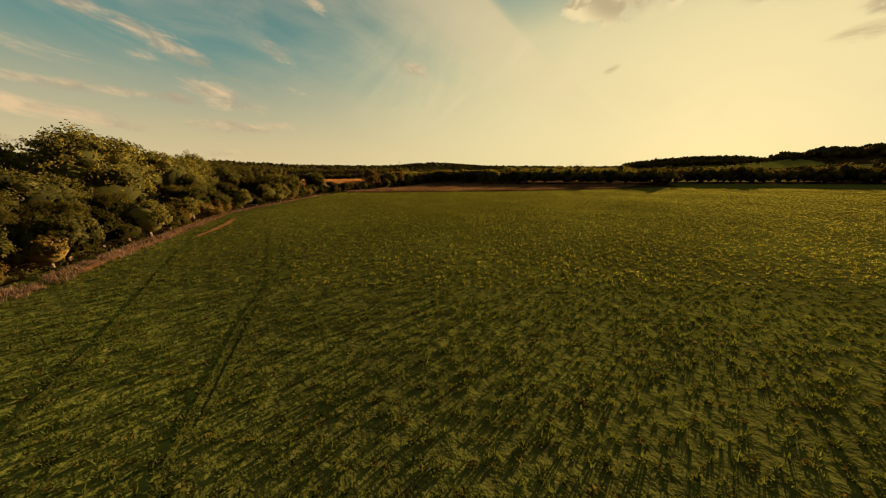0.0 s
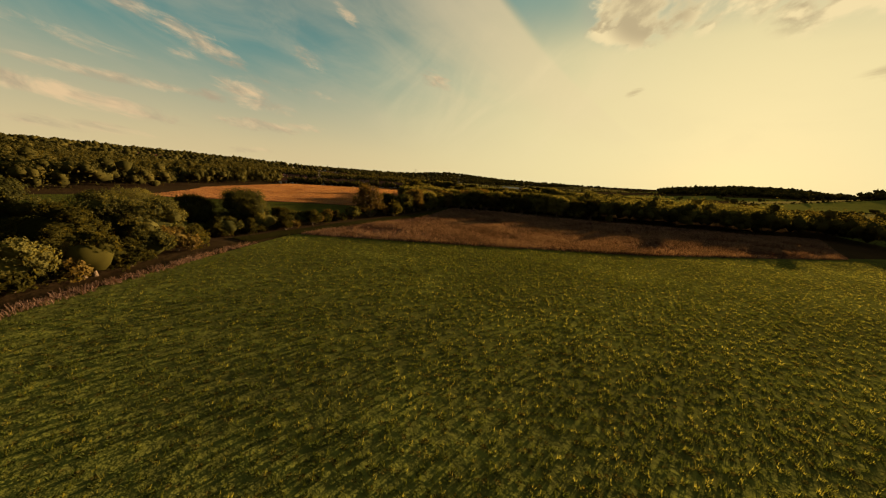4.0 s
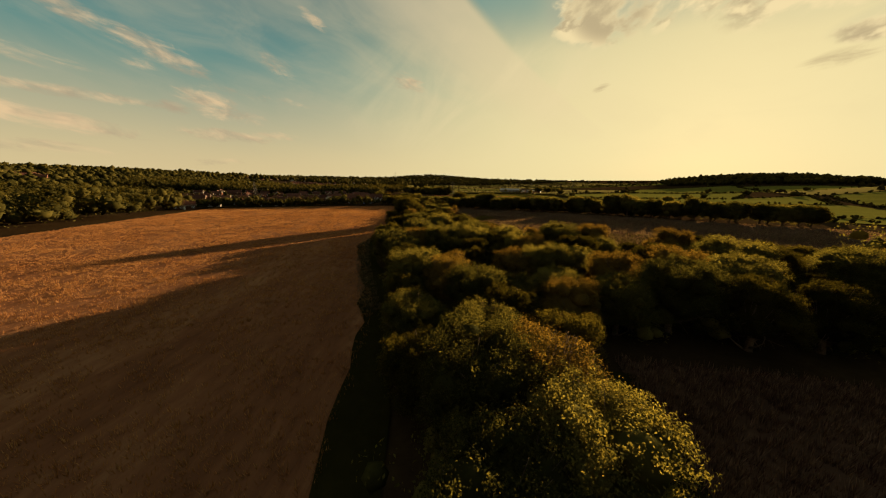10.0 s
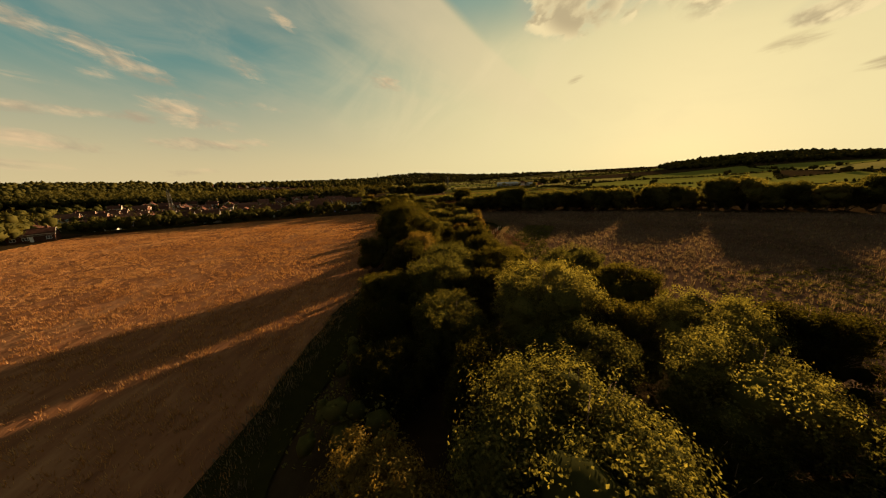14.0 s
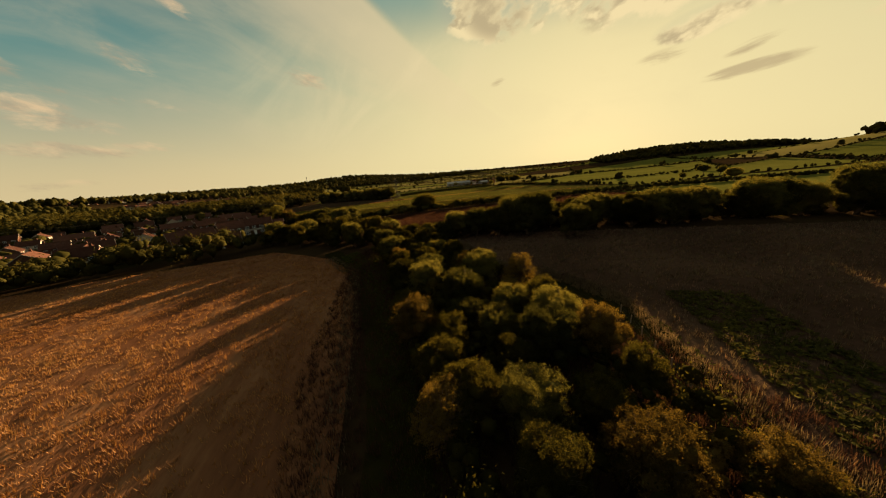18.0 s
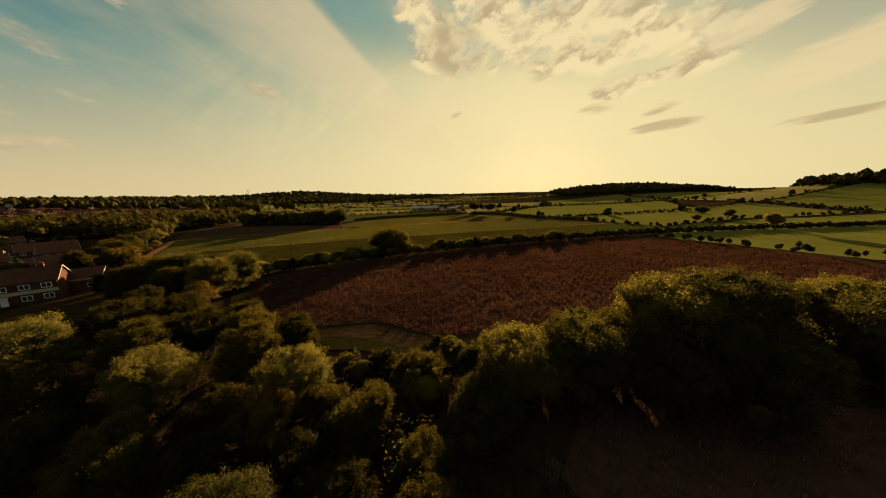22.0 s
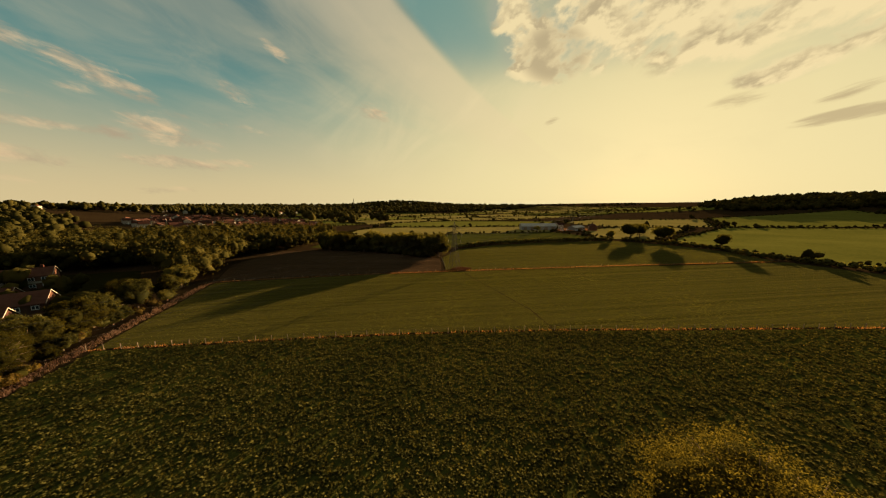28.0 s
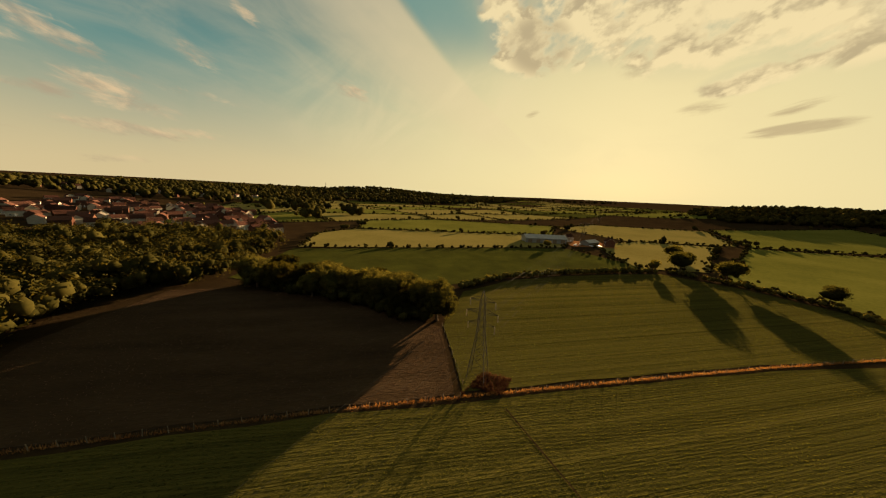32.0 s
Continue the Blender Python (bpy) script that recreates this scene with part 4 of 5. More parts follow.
far_wood("woodland_town", spots_in([(-390, 420), (-900, 380), (-1100, 900), (-700, 1000), (-500, 900), (-360, 780), (-330, 710), (-520, 640), (-420, 520)], 12, 9, 14, r, 14000, 1300), r, "wooded hillside above the town", cards=26)
far_wood("woodland_far", spots_in([(-130, 900), (-300, 1180), (-700, 1080), (-1200, 1000), (-1500, 1700), (-700, 2300), (300, 2500), (900, 2300), (500, 1800), (100, 1500), (-200, 1500), (-180, 1180), (-60, 1000)], 26, 12, 20, r, 12000, 1700), r, "far wooded hills along the skyline", cards=18)
far_wood("woodland_hill", spots_in([(560, 900), (640, 790), (760, 720), (980, 700), (1150, 1000), (900, 1120), (640, 1040)], 13, 9, 13, r, 9000, 1100) + spots_in([(420, 60), (470, 150), (530, 300), (520, 440), (580, 520), (900, 600), (980, 300), (900, -50), (480, -100)], 13, 9, 14, r, 12000, 1400), r, "wooded low hill toward the evening sun", cards=26)
far_wood("hedge_trimmed", spots_on([(-6, 643), (24, 657), (60, 662), (98, 663), (122, 661)], 1.3, 2.3, 3.3, r, 0.0, 0.4) + spots_on([(130, 662), (146, 630), (150, 605), (142, 586), (150, 545), (160, 520)], 1.4, 2.0, 3.2, r, 0.05, 0.5), r, "dense green hedge round the pylon pasture", LEAF, 60)
far_wood("hedge_village", spots_on([(-212, 384), (-160, 405), (-110, 415), (-84, 418)], 3.6, 5.5, 9.5, r, 0.04, 2.0) + spots_on([(-214, 392), (-160, 412), (-112, 424), (-96, 438)], 7, 6, 10, r, 0.15, 3.0), r, "dark trees and bushes before the village", LEAF_FAR, 160, 7)
far_wood("scrub_thinning_belt", spots_in([(-46, 296), (-34, 298), (-30, 312), (-27, 345), (-27, 372), (-32, 396), (-48, 400), (-46, 370), (-46, 345)], 3.0, 2.2, 4.2, r, 3000, 260), r, "tangled brown green undergrowth between small trees", LEAF_OLIVE, 320, 6)
far_wood("scrub_belt", spots_in(BELT, 3.6, 3.0, 5.2, r, 3000, 170) + spots_in([(-14, 208), (34, 199), (52, 196), (54, 226), (8, 238), (-10, 248), (-16, 240)], 4.0, 3.0, 5.4, r, 2500, 150), r, "dense undergrowth beneath the belt of trees", LEAF, 320, 6)
far_wood("hedge_low", spots_on([(62, 466), (100, 460), (175, 435), (260, 400)], 1.3, 2.0, 3.4, r, 0.0, 0.5), r, "low untidy hedge beyond the dead crop", LEAF, 60)
far_wood("woodland_copse", spots_in([(50, 198), (85, 188), (112, 182), (124, 200), (128, 222), (100, 228), (54, 230)], 5.5, 8.5, 11.5, r, 3000, 170), r, "dark copse of oaks beyond the meadow", LEAF, 640, 10)
far_wood("woodland_right", spots_in([(126, 160), (150, 196), (240, 152), (300, 60), (420, 40), (400, 90), (320, 110), (262, 186), (175, 222), (128, 216)], 7.0, 8, 11, r, 6000, 300), r, "wood along the edge of the field", LEAF_FAR, 200, 9)
far_wood("scrub_clump", spots_in([(-95, 656), (-72, 642), (-46, 630), (-30, 614), (-20, 612), (-24, 630), (-48, 646), (-80, 664)], 2.6, 3.5, 5.5, r, 3000, 160), r, "dense undergrowth beneath the clump of trees", LEAF, 90, 6)
hedges = []
for poly, _ in FAR_FIELDS:
    closed = poly + poly[:1]
    near = min(math.hypot(p[0], p[1] - 600) for p in poly) < 420
    hedges += spots_on(closed, 4.2 if near else 13, 1.8, 3.2 if near else 4.2, r, 0.08) + spots_on(closed, 55, 5.0, 9, r, 0.55)
hedges += spots_on([(130, 667), (112, 735), (160, 800)], 4, 1.8, 3, r) + spots_on([(-98, 731), (81, 735)], 8, 1.0, 1.8, r, 0.5) + spots_on([(150, 345), (106, 392), (106, 450)], 4, 2, 3.5, r)
hedges += spots_in([(-215, 392), (-120, 428), (-100, 440), (-130, 560), (-200, 600), (-390, 540), (-330, 440)], 10.5, 3.5, 7.5, r, 3000, 420)
far_wood("hedges_far", hedges, r, "far field hedges with scattered trees", cards=18, lumpy=3)
for k in range(7):
    far = spots_on([(-1800 + 560 * k, 2700 + 120 * math.sin(k)), (-1250 + 560 * k, 2700 + 120 * math.sin(k + 1))], 26, 14, 24, r, 0.0, 60)
    far_wood("treeline_far", far, r, "hazy far treeline on the horizon", cards=14)
GARDENS = [(-96, 436), (-104, 500), (-122, 560), (-160, 606), (-215, 598), (-380, 545), (-330, 430), (-215, 392), (-120, 424)]
field("gardens_ground", GARDENS, LAWN, "lawns and gardens among the houses, coloured dark for shade", 0.12)


# ---- grass, crops and stalks ----
def tuft_proto(blades, tall, spread, lean, width, r):
    """One tuft of bent blades, a narrow triangle each."""
    V, F = [], []
    for k in range(blades):
        a = r.uniform(0, 6.28)
        d = np.array([math.cos(a), math.sin(a), 0])
        s = np.array([-math.sin(a), math.cos(a), 0]) * width
        o = d * spread * r.uniform(0, 1)
        h = tall * r.uniform(0.6, 1.1)
        i = len(V)
        V += [o - s, o + s, o + d * lean * h + (0, 0, h)]
        F += [(i, i + 1, i + 2)]
    return np.array(V), np.array(F)


def leaf_proto(leaves, size, r):
    """One leafy plant: broad leaves round a heart."""
    V, F = [], []
    for k in range(leaves):
        a = 6.28 * k / leaves + r.uniform(-0.4, 0.4)
        d, s = np.array([math.cos(a), math.sin(a), 0]), np.array([-math.sin(a), math.cos(a), 0])
        L, up = size * r.uniform(0.7, 1.1), r.uniform(0.5, 1.0)
        i = len(V)
        V += [d * 0.05, d * L * 0.5 + s * L * 0.28 + (0, 0, L * up * 0.7), d * L * 0.5 - s * L * 0.28 + (0, 0, L * up * 0.7), d * L + (0, 0, L * up * 0.75)]
        F += [(i, i + 1, i + 2), (i + 1, i + 3, i + 2)]
    return np.array(V), np.array(F)


def sow(name, poly, count, protos, material, label, low=0.7, high=1.3, seed=1, focus=None, clump=0.0, clump_size=0.05, rows=None, slant=0.0):
    """Plants over a field as one mesh; focus draws them toward a line of the plan; clump thins them in patches; rows sets them in drills."""
    r = np.random.default_rng(seed)
    xs, ys = np.array([p[0] for p in poly]), np.array([p[1] for p in poly])
    x, y = r.uniform(xs.min(), xs.max(), count * 6), r.uniform(ys.min(), ys.max(), count * 6)
    if focus is not None:
        cx, wide = focus
        x = np.clip(cx + r.normal(size=len(x)) * wide, xs.min() - 1, xs.max() + 1)
    if rows:
        y = np.round((y + slant * x) / rows) * rows - slant * x + r.normal(size=len(y)) * rows * 0.10
    ok = inside(poly, x, y)
    x, y = x[ok], y[ok]
    if clump:
        wave = np.sin(x * clump_size * 7 + 2 * np.sin(y * clump_size * 5)) * np.sin(y * clump_size * 9 + 2 * np.sin(x * clump_size * 4)) * 0.5 + 0.5
        keep = r.random(len(x)) > clump * wave
        x, y = x[keep], y[keep]
    x, y = x[:count], y[:count]
    z = height(x, y) + 0.08
    V, F, k = [], [], 0
    which = r.integers(0, len(protos), len(x))
    for q, (pv, pf) in enumerate(protos):
        at = np.nonzero(which == q)[0]
        if not len(at):
            continue
        a, s = r.uniform(0, 6.28, len(at)), r.uniform(low, high, len(at))
        c, n = np.cos(a)[:, None] * s[:, None], np.sin(a)[:, None] * s[:, None]
        v = np.stack([pv[None, :, 0] * c - pv[None, :, 1] * n + x[at][:, None], pv[None, :, 0] * n + pv[None, :, 1] * c + y[at][:, None], pv[None, :, 2] * s[:, None] + z[at][:, None]], -1)
        V.append(v.reshape(-1, 3))
        F.append((pf[None] + (np.arange(len(at)) * len(pv))[:, None, None]).reshape(-1, 3) + k)
        k += len(at) * len(pv)
    return tagged(new(name, arr_mesh(name, np.concatenate(V), np.concatenate(F), material)), label, "plants", kind="stuff")


r = np.random.default_rng(90)
TINY = [leaf_proto(6, 0.15, r) for _ in range(6)]
SHORT = [tuft_proto(9, 0.24, 0.16, 0.45, 0.025, r) for _ in range(5)]
TALL = [tuft_proto(11, 0.85, 0.45, 0.32, 0.03, r) for _ in range(5)]
STALK = [tuft_proto(6, 0.36, 0.35, 0.4, 0.03, r) for _ in range(5)]
LEAVES = [leaf_proto(6, 0.34, r) for _ in range(5)]
sow("grass_tufts", F1, 46000, SHORT, GRASS, "short green grass tufts over the first field", 0.5, 1.15, 1, (-5, 34), 0.5)
sow("clover_crop", F1, 48000, TINY, GRASS, "low leafy green crop over the first field", 0.6, 1.3, 31, (-5, 38), 0.6, 0.16, 0.55)
sow("grass_far", [(-42, 20), (-47, 123), (29, 126), (120, 146), (180, 120), (150, 20)], 60000, SHORT, GRASS_SUNLIT, "short grass over the open field, coloured brighter as if sunlit", 0.5, 1.05, 33)
sow("grass_tufts_olive", F1, 26000, TINY, GRASS_OLIVE, "olive brown grass tufts among the green", 0.7, 1.3, 2, (-5, 36), 0.5, 0.05, 0.8)
sow("meadow_grass", MEADOW, 34000, TALL, STRAW, "tall dry straw coloured meadow grass", 0.5, 1.15, 3, None, 0.97, 0.018)
sow("meadow_grass_dark", MEADOW, 12000, TALL, RUST, "dark red brown seed heads in the dry meadow", 0.5, 0.95, 4, None, 0.6)
sow("green_crop", GREEN2, 24000, TINY, GRASS, "short green crop behind the hedge", 0.6, 1.2, 32, None, 0.4, 0.12, 0.6)
sow("stubble", WHEATF, 90000, STALK, WHEAT, "golden stubble and loose straw", 0.6, 1.3, 5, None, 0.88, 0.05)
sow("fallow_grass", DRY2, 22000, TALL, HAY, "bleached brown dead grass in the fallow field", 0.4, 0.9, 6, None, 0.6)
sow("fallow_straw", DRY2, 9000, STALK, STRAW, "pale straw patches in the fallow field", 0.8, 1.5, 61, None, 0.85, 0.03)
sow("fallow_weeds", [(-27, 300), (-22, 318), (-10, 338), (-2, 334), (-14, 314), (-20, 298)], 1500, LEAVES, LEAFY, "green weeds along the fallow field edge", 0.9, 1.8, 7, None, 0.6, 0.1)
sow("fallow_regrowth", [(-16, 264), (4, 250), (50, 244), (70, 262), (40, 282), (0, 286)], 2600, LEAVES, LEAFY, "low green regrowth in the fallow field", 0.7, 1.5, 71, None, 0.7, 0.06)
sow("track_grass", [(-36, 294), (-33, 306), (-30, 317), (-24, 329), (-20, 336), (-17, 334), (-21, 325), (-26, 314), (-29, 303), (-32, 292)], 2200, TINY, GRASS, "short green grass on the track", 0.8, 1.6, 72)
sow("dead_stalks", DEADF, 26000, TALL, RUST, "dead reddish brown crop stalks", 0.55, 1.0, 8, None, 0.5)
sow("root_crop", F4, 34000, LEAVES, LEAFY, "leafy dark green root crop", 0.8, 1.5, 9, (-20, 60), 0.35)
sow("striped_grass", F5, 60000, TINY, GRASS_SUNLIT, "short grass in mown stripes", 0.6, 1.1, 10, (-15, 60), 0.2, 0.12, 0.72, 0.115)
sow("pylon_grass", F7, 26000, TINY, GRASS_SUNLIT, "short grass in mown stripes", 0.7, 1.3, 11, None, 0.2, 0.12, 0.8, 0.05)
sow("plough_clods", F6, 5000, SHORT, STRAW, "straw remains on the ploughed soil", 0.5, 0.9, 12, None, 0.5)


def fringe(name, line, wide, count, protos, material, label, low, high, seed):
    """Uncut plants along a line."""
    poly = [(x - wide, y - wide) for x, y in line] + [(x + wide, y + wide) for x, y in reversed(line)]
    return sow(name, poly, count, protos, material, label, low, high, seed)


fringe("fence_grass", [(-102, 525.5), (-46, 522.3), (-25, 520.7), (-5, 518.7), (32, 513.7), (76, 508.1), (150, 498.6)], 0.24, 5200, STALK, WHEAT, "dry orange grass along a fence", 0.8, 1.4, 21)
fringe("fence_grass_far", [(-111, 577.4), (-47, 578.6), (-12, 578.2), (60, 576.6), (138, 572.4)], 0.22, 4200, STALK, WHEAT, "dry orange grass along a fence", 0.8, 1.6, 22)
fringe("margin_grass", [(-76, 480), (-84, 490), (-99, 507), (-103, 525), (-112, 577)], 1.2, 2600, TALL, STRAW, "pale dry grass at the crop margin", 0.5, 0.9, 23)
fringe("hedge_grass", [(-29, 8), (-34, 22), (-41, 40), (-49, 60), (-49, 90), (-49, 114)], 1.0, 2600, TALL, STRAW, "dry grass at the hedge foot", 0.4, 0.7, 24)
fringe("fallow_fringe", [(-25, 386), (-25, 362), (-18, 348), (-17, 338), (-25, 320), (-27, 300)], 1.6, 2600, TALL, HAY, "ragged dry grass at the fallow field edge", 0.5, 1.0, 28)
fringe("stubble_fringe", [(-60, 388), (-53.5, 372), (-53.5, 344), (-55.5, 300), (-58, 262), (-52.5, 240), (-44.5, 215)], 1.2, 3200, STALK, HAY, "ragged dry grass at the stubble edge", 0.8, 1.5, 29)
fringe("pylon_scrub", [(-21, 579.5), (-17, 583), (-11, 580)], 2.2, 700, TALL, RUST, "brown scrub round the pylon foot", 0.5, 1.0, 25)
sow("belt_scrub", [(-56, 292), (-30, 296), (-20, 310), (-26, 392), (-46, 400), (-54, 384), (-58, 340)], 14000, TALL, RUST, "brown scrub under the thinning belt", 0.4, 0.9, 26)

sow("belt_margin_grass", [(-50, 300), (-46, 300), (-46, 340), (-46, 370), (-53, 392), (-57, 388), (-51, 366), (-50, 340)], 5000, TALL, GRASS, "dark rough grass at the foot of the trees", 0.25, 0.5, 27)


# ---- houses ----
def box(x0, x1, y0, y1, z0, z1):
    v = [(x, y, z) for z in (z0, z1) for y in (y0, y1) for x in (x0, x1)]
    return v, [(0, 2, 3, 1), (4, 5, 7, 6), (0, 1, 5, 4), (2, 6, 7, 3), (0, 4, 6, 2), (1, 3, 7, 5)]


def gable_walls(wide, deep, eaves, ridge):
    """Walls with gable ends; the ridge runs along x."""
    a, b = wide / 2, deep / 2
    v = [(-a, -b, -2), (a, -b, -2), (a, b, -2), (-a, b, -2), (-a, -b, eaves), (a, -b, eaves), (a, b, eaves), (-a, b, eaves), (-a, 0, ridge), (a, 0, ridge)]
    return v, [(0, 1, 5, 4), (2, 3, 7, 6), (1, 2, 6, 9, 5), (3, 0, 4, 8, 7), (4, 5, 9, 8), (6, 7, 8, 9)]


def gable_roof(wide, deep, eaves, ridge, over=0.35, thick=0.18):
    """Two roof slopes with thickness, standing over the walls."""
    a, b = wide / 2 + over, deep / 2
    slope = (ridge - eaves) / b
    b, low = b + over, eaves - over * slope
    pieces = []
    for s in (-1, 1):
        v = [(-a, s * b, low), (a, s * b, low), (a, 0, ridge), (-a, 0, ridge)]
        v = [(x, y, z + 0.04) for x, y, z in v] + [(x, y, z + thick) for x, y, z in v]
        f = [(0, 1, 2, 3), (4, 7, 6, 5), (0, 4, 5, 1), (1, 5, 6, 2), (2, 6, 7, 3), (3, 7, 4, 0)]
        pieces.append((v, f if s < 0 else [q[::-1] for q in f]))
    return joined(pieces)


def window(parent, x, y, z, wide, tall, face):
    """A window set in a wall that faces -y (0), +y (1), -x (2) or +x (3): white frame and dark pane."""
    def placed(data):
        v, f = data
        turn = Euler((0, 0, (0, math.pi, -math.pi / 2, math.pi / 2)[face])).to_matrix()
        return [tuple(turn @ Vector(p) + Vector((x, y, z))) for p in v], f
    a, b = wide / 2, tall / 2
    bars = [box(-a, a, -0.08, 0.05, b - 0.09, b), box(-a, a, -0.12, 0.05, -b, -b + 0.09), box(-a, -a + 0.09, -0.08, 0.05, -b + 0.09, b - 0.09), box(a - 0.09, a, -0.08, 0.05, -b + 0.09, b - 0.09), box(-0.04, 0.04, -0.06, 0.05, -b + 0.09, b - 0.09)]
    frame_part = part("window", mesh_of("window", *placed(joined(bars)), WHITE), parent, "white window frame")
    part("pane", mesh_of("pane", *placed(box(-a + 0.05, a - 0.05, -0.03, 0.03, -b + 0.05, b - 0.05)), GLASS), frame_part, "dark reflecting pane")


def house(wide, deep, eaves, ridge, wall, label, storeys=2, rows=3, chimney=True, trim=True, full=True):
    top = new("house")
    part("wall", mesh_of("wall", *gable_walls(wide, deep, eaves, ridge), wall), top)
    part("roof", mesh_of("roof", *gable_roof(wide, deep, eaves, ridge), TILE), top, "red brown tiled roof")
    if chimney:
        part("chimney", mesh_of("chimney", *joined([box(wide * 0.3, wide * 0.3 + 0.8, -0.35, 0.35, ridge - 0.8, ridge + 0.9), box(wide * 0.3 + 0.1, wide * 0.3 + 0.35, -0.15, 0.15, ridge + 0.9, ridge + 1.2), box(wide * 0.3 + 0.45, wide * 0.3 + 0.7, -0.15, 0.15, ridge + 0.9, ridge + 1.2)]), BRICK), top)
    if trim:
        slope = (ridge - eaves) / (deep / 2)
        for sx in (-1, 1):
            a, b, low = sx * (wide / 2 + 0.37), deep / 2 + 0.35, eaves - 0.35 * slope
            v = [(a - 0.04, -b, low - 0.06), (a - 0.04, 0, ridge - 0.06), (a - 0.04, b, low - 0.06), (a - 0.04, b, low + 0.14), (a - 0.04, 0, ridge + 0.14), (a - 0.04, -b, low + 0.14)]
            v += [(x + 0.08, y, z) for x, y, z in v]
            f = [(0, 1, 4, 5), (1, 2, 3, 4), (11, 10, 7, 6), (10, 9, 8, 7)] + [(k, k + 6, (k + 1) % 6 + 6, (k + 1) % 6) for k in range(6)]
            part("bargeboard", mesh_of("bargeboard", v, f, RENDER), top, "pale painted gable board")
    for s in range(storeys):
        for k in range(rows):
            x = wide * ((k + 0.5) / rows - 0.5)
            if not (s == 0 and k == rows // 2):
                window(top, x, -deep / 2, 1.4 + 2.55 * s, 1.5, 1.15, 0)
            if full:
                window(top, x, deep / 2, 1.4 + 2.55 * s, 1.3, 1.1, 1)
    part("door", mesh_of("door", *joined([box(-0.5, 0.5, -deep / 2 - 0.06, -deep / 2 + 0.05, 0, 2.05), box(-0.7, 0.7, -deep / 2 - 0.5, -deep / 2, 2.1, 2.2)]), WHITE), top, "white front door")
    if full:
        part("eaves_band", mesh_of("eaves_band", *box(-wide / 2, wide / 2, -deep / 2 - 0.03, -deep / 2 + 0.02, 2.35, 3.1), RENDER), top, "pale cladding band")
    return tagged(top, label, "house")


HOUSES = [house(9.5, 7.5, 5.0, 7.6, BRICK, "two storey brick house with a red tiled roof"), house(12, 8, 2.7, 5.2, BRICK, "low brick bungalow with white gable boards", 1, 4),
          house(8, 7, 5.0, 7.4, RENDER, "pale rendered house with a brown tiled roof"), house(15, 8, 5.0, 7.6, BRICK, "pair of joined brick houses with red tiles", 2, 5)]
FAR_HOUSES = [house(10, 8, 5, 7.8, RENDER, "far pale house with a tiled roof", 1, 2, False, False, False), house(12, 8, 5, 7.8, BRICK, "far brick house with a tiled roof", 1, 2, False, False, False)]


def settle(proto, x, y, turn, group, lift=0.0):
    m = pose(x, y, ground_z(x, y) + lift, 0, 0, turn)
    if proto not in USED:
        USED.add(proto)
        proto.matrix_world = m
        return tagged(proto, group=group)
    return tagged(copy_thing(proto, m), group=group)


r = np.random.default_rng(301)
VILLAGE = [(-100, 440), (-108, 500), (-126, 556), (-160, 596), (-212, 590), (-330, 540), (-300, 450), (-215, 402), (-122, 430)]
spots = []
for i in range(-14, 15):
    for j in range(-9, 10):
        u, v = 15.5 * i + r.uniform(-1.5, 1.5), 19.0 * j + (5 if i % 2 else -5) + r.uniform(-2, 2)
        x, y = -205 + u * 0.86 - v * 0.5, 505 + u * 0.5 + v * 0.86
        if inside(VILLAGE, np.array([x]), np.array([y]))[0] and r.random() > 0.1:
            spots.append((x, y))
for x, y in spots:
    settle(HOUSES[int(r.choice([0, 0, 1, 1, 0, 1, 2, 3]))], x, y, 30 + float(r.choice([0, 180, 0, 90])) + r.uniform(-7, 7), "village houses")
for x, y, k, a in ((-212, 372, 1, 40), (-224, 380, 0, 70), (-104, 437, 1, 20), (-118, 446, 1, 30), (-103, 470, 3, 15), (-98, 478, 1, 10)):
    settle(HOUSES[k], x, y, a, "village houses")
TOWN = [(-122, 760), (-128, 800), (-160, 880), (-250, 1000), (-340, 1060), (-480, 1030), (-440, 900), (-320, 820), (-200, 780)]
for x, y, _ in spots_in(TOWN, 17, 1, 2, r, 5000, 170):
    settle(FAR_HOUSES[int(r.integers(0, 3)) // 2], x, y, float(r.uniform(20, 60)) + float(r.choice([0, 90])), "far town houses")
for x, y, _ in spots_in([(-700, 480), (-640, 560), (-520, 560), (-560, 470)], 22, 1, 2, r, 800, 26) + spots_in([(-900, 1150), (-500, 1200), (-300, 1350), (-500, 1550), (-1000, 1500)], 46, 1, 2, r, 2000, 90):
    settle(FAR_HOUSES[int(r.integers(0, 2))], x, y, float(r.uniform(0, 180)), "houses on the wooded hill", 1.0)
strip("road_village", [(-110, 452), (-140, 480), (-170, 510), (-205, 540), (-240, 560)], 6, ASPHALT, "narrow asphalt street between the houses", 0.25, "road")
strip("road_village_side", [(-130, 560), (-165, 545), (-200, 520), (-240, 480)], 6, ASPHALT, "narrow asphalt street between the houses", 0.28, "road")


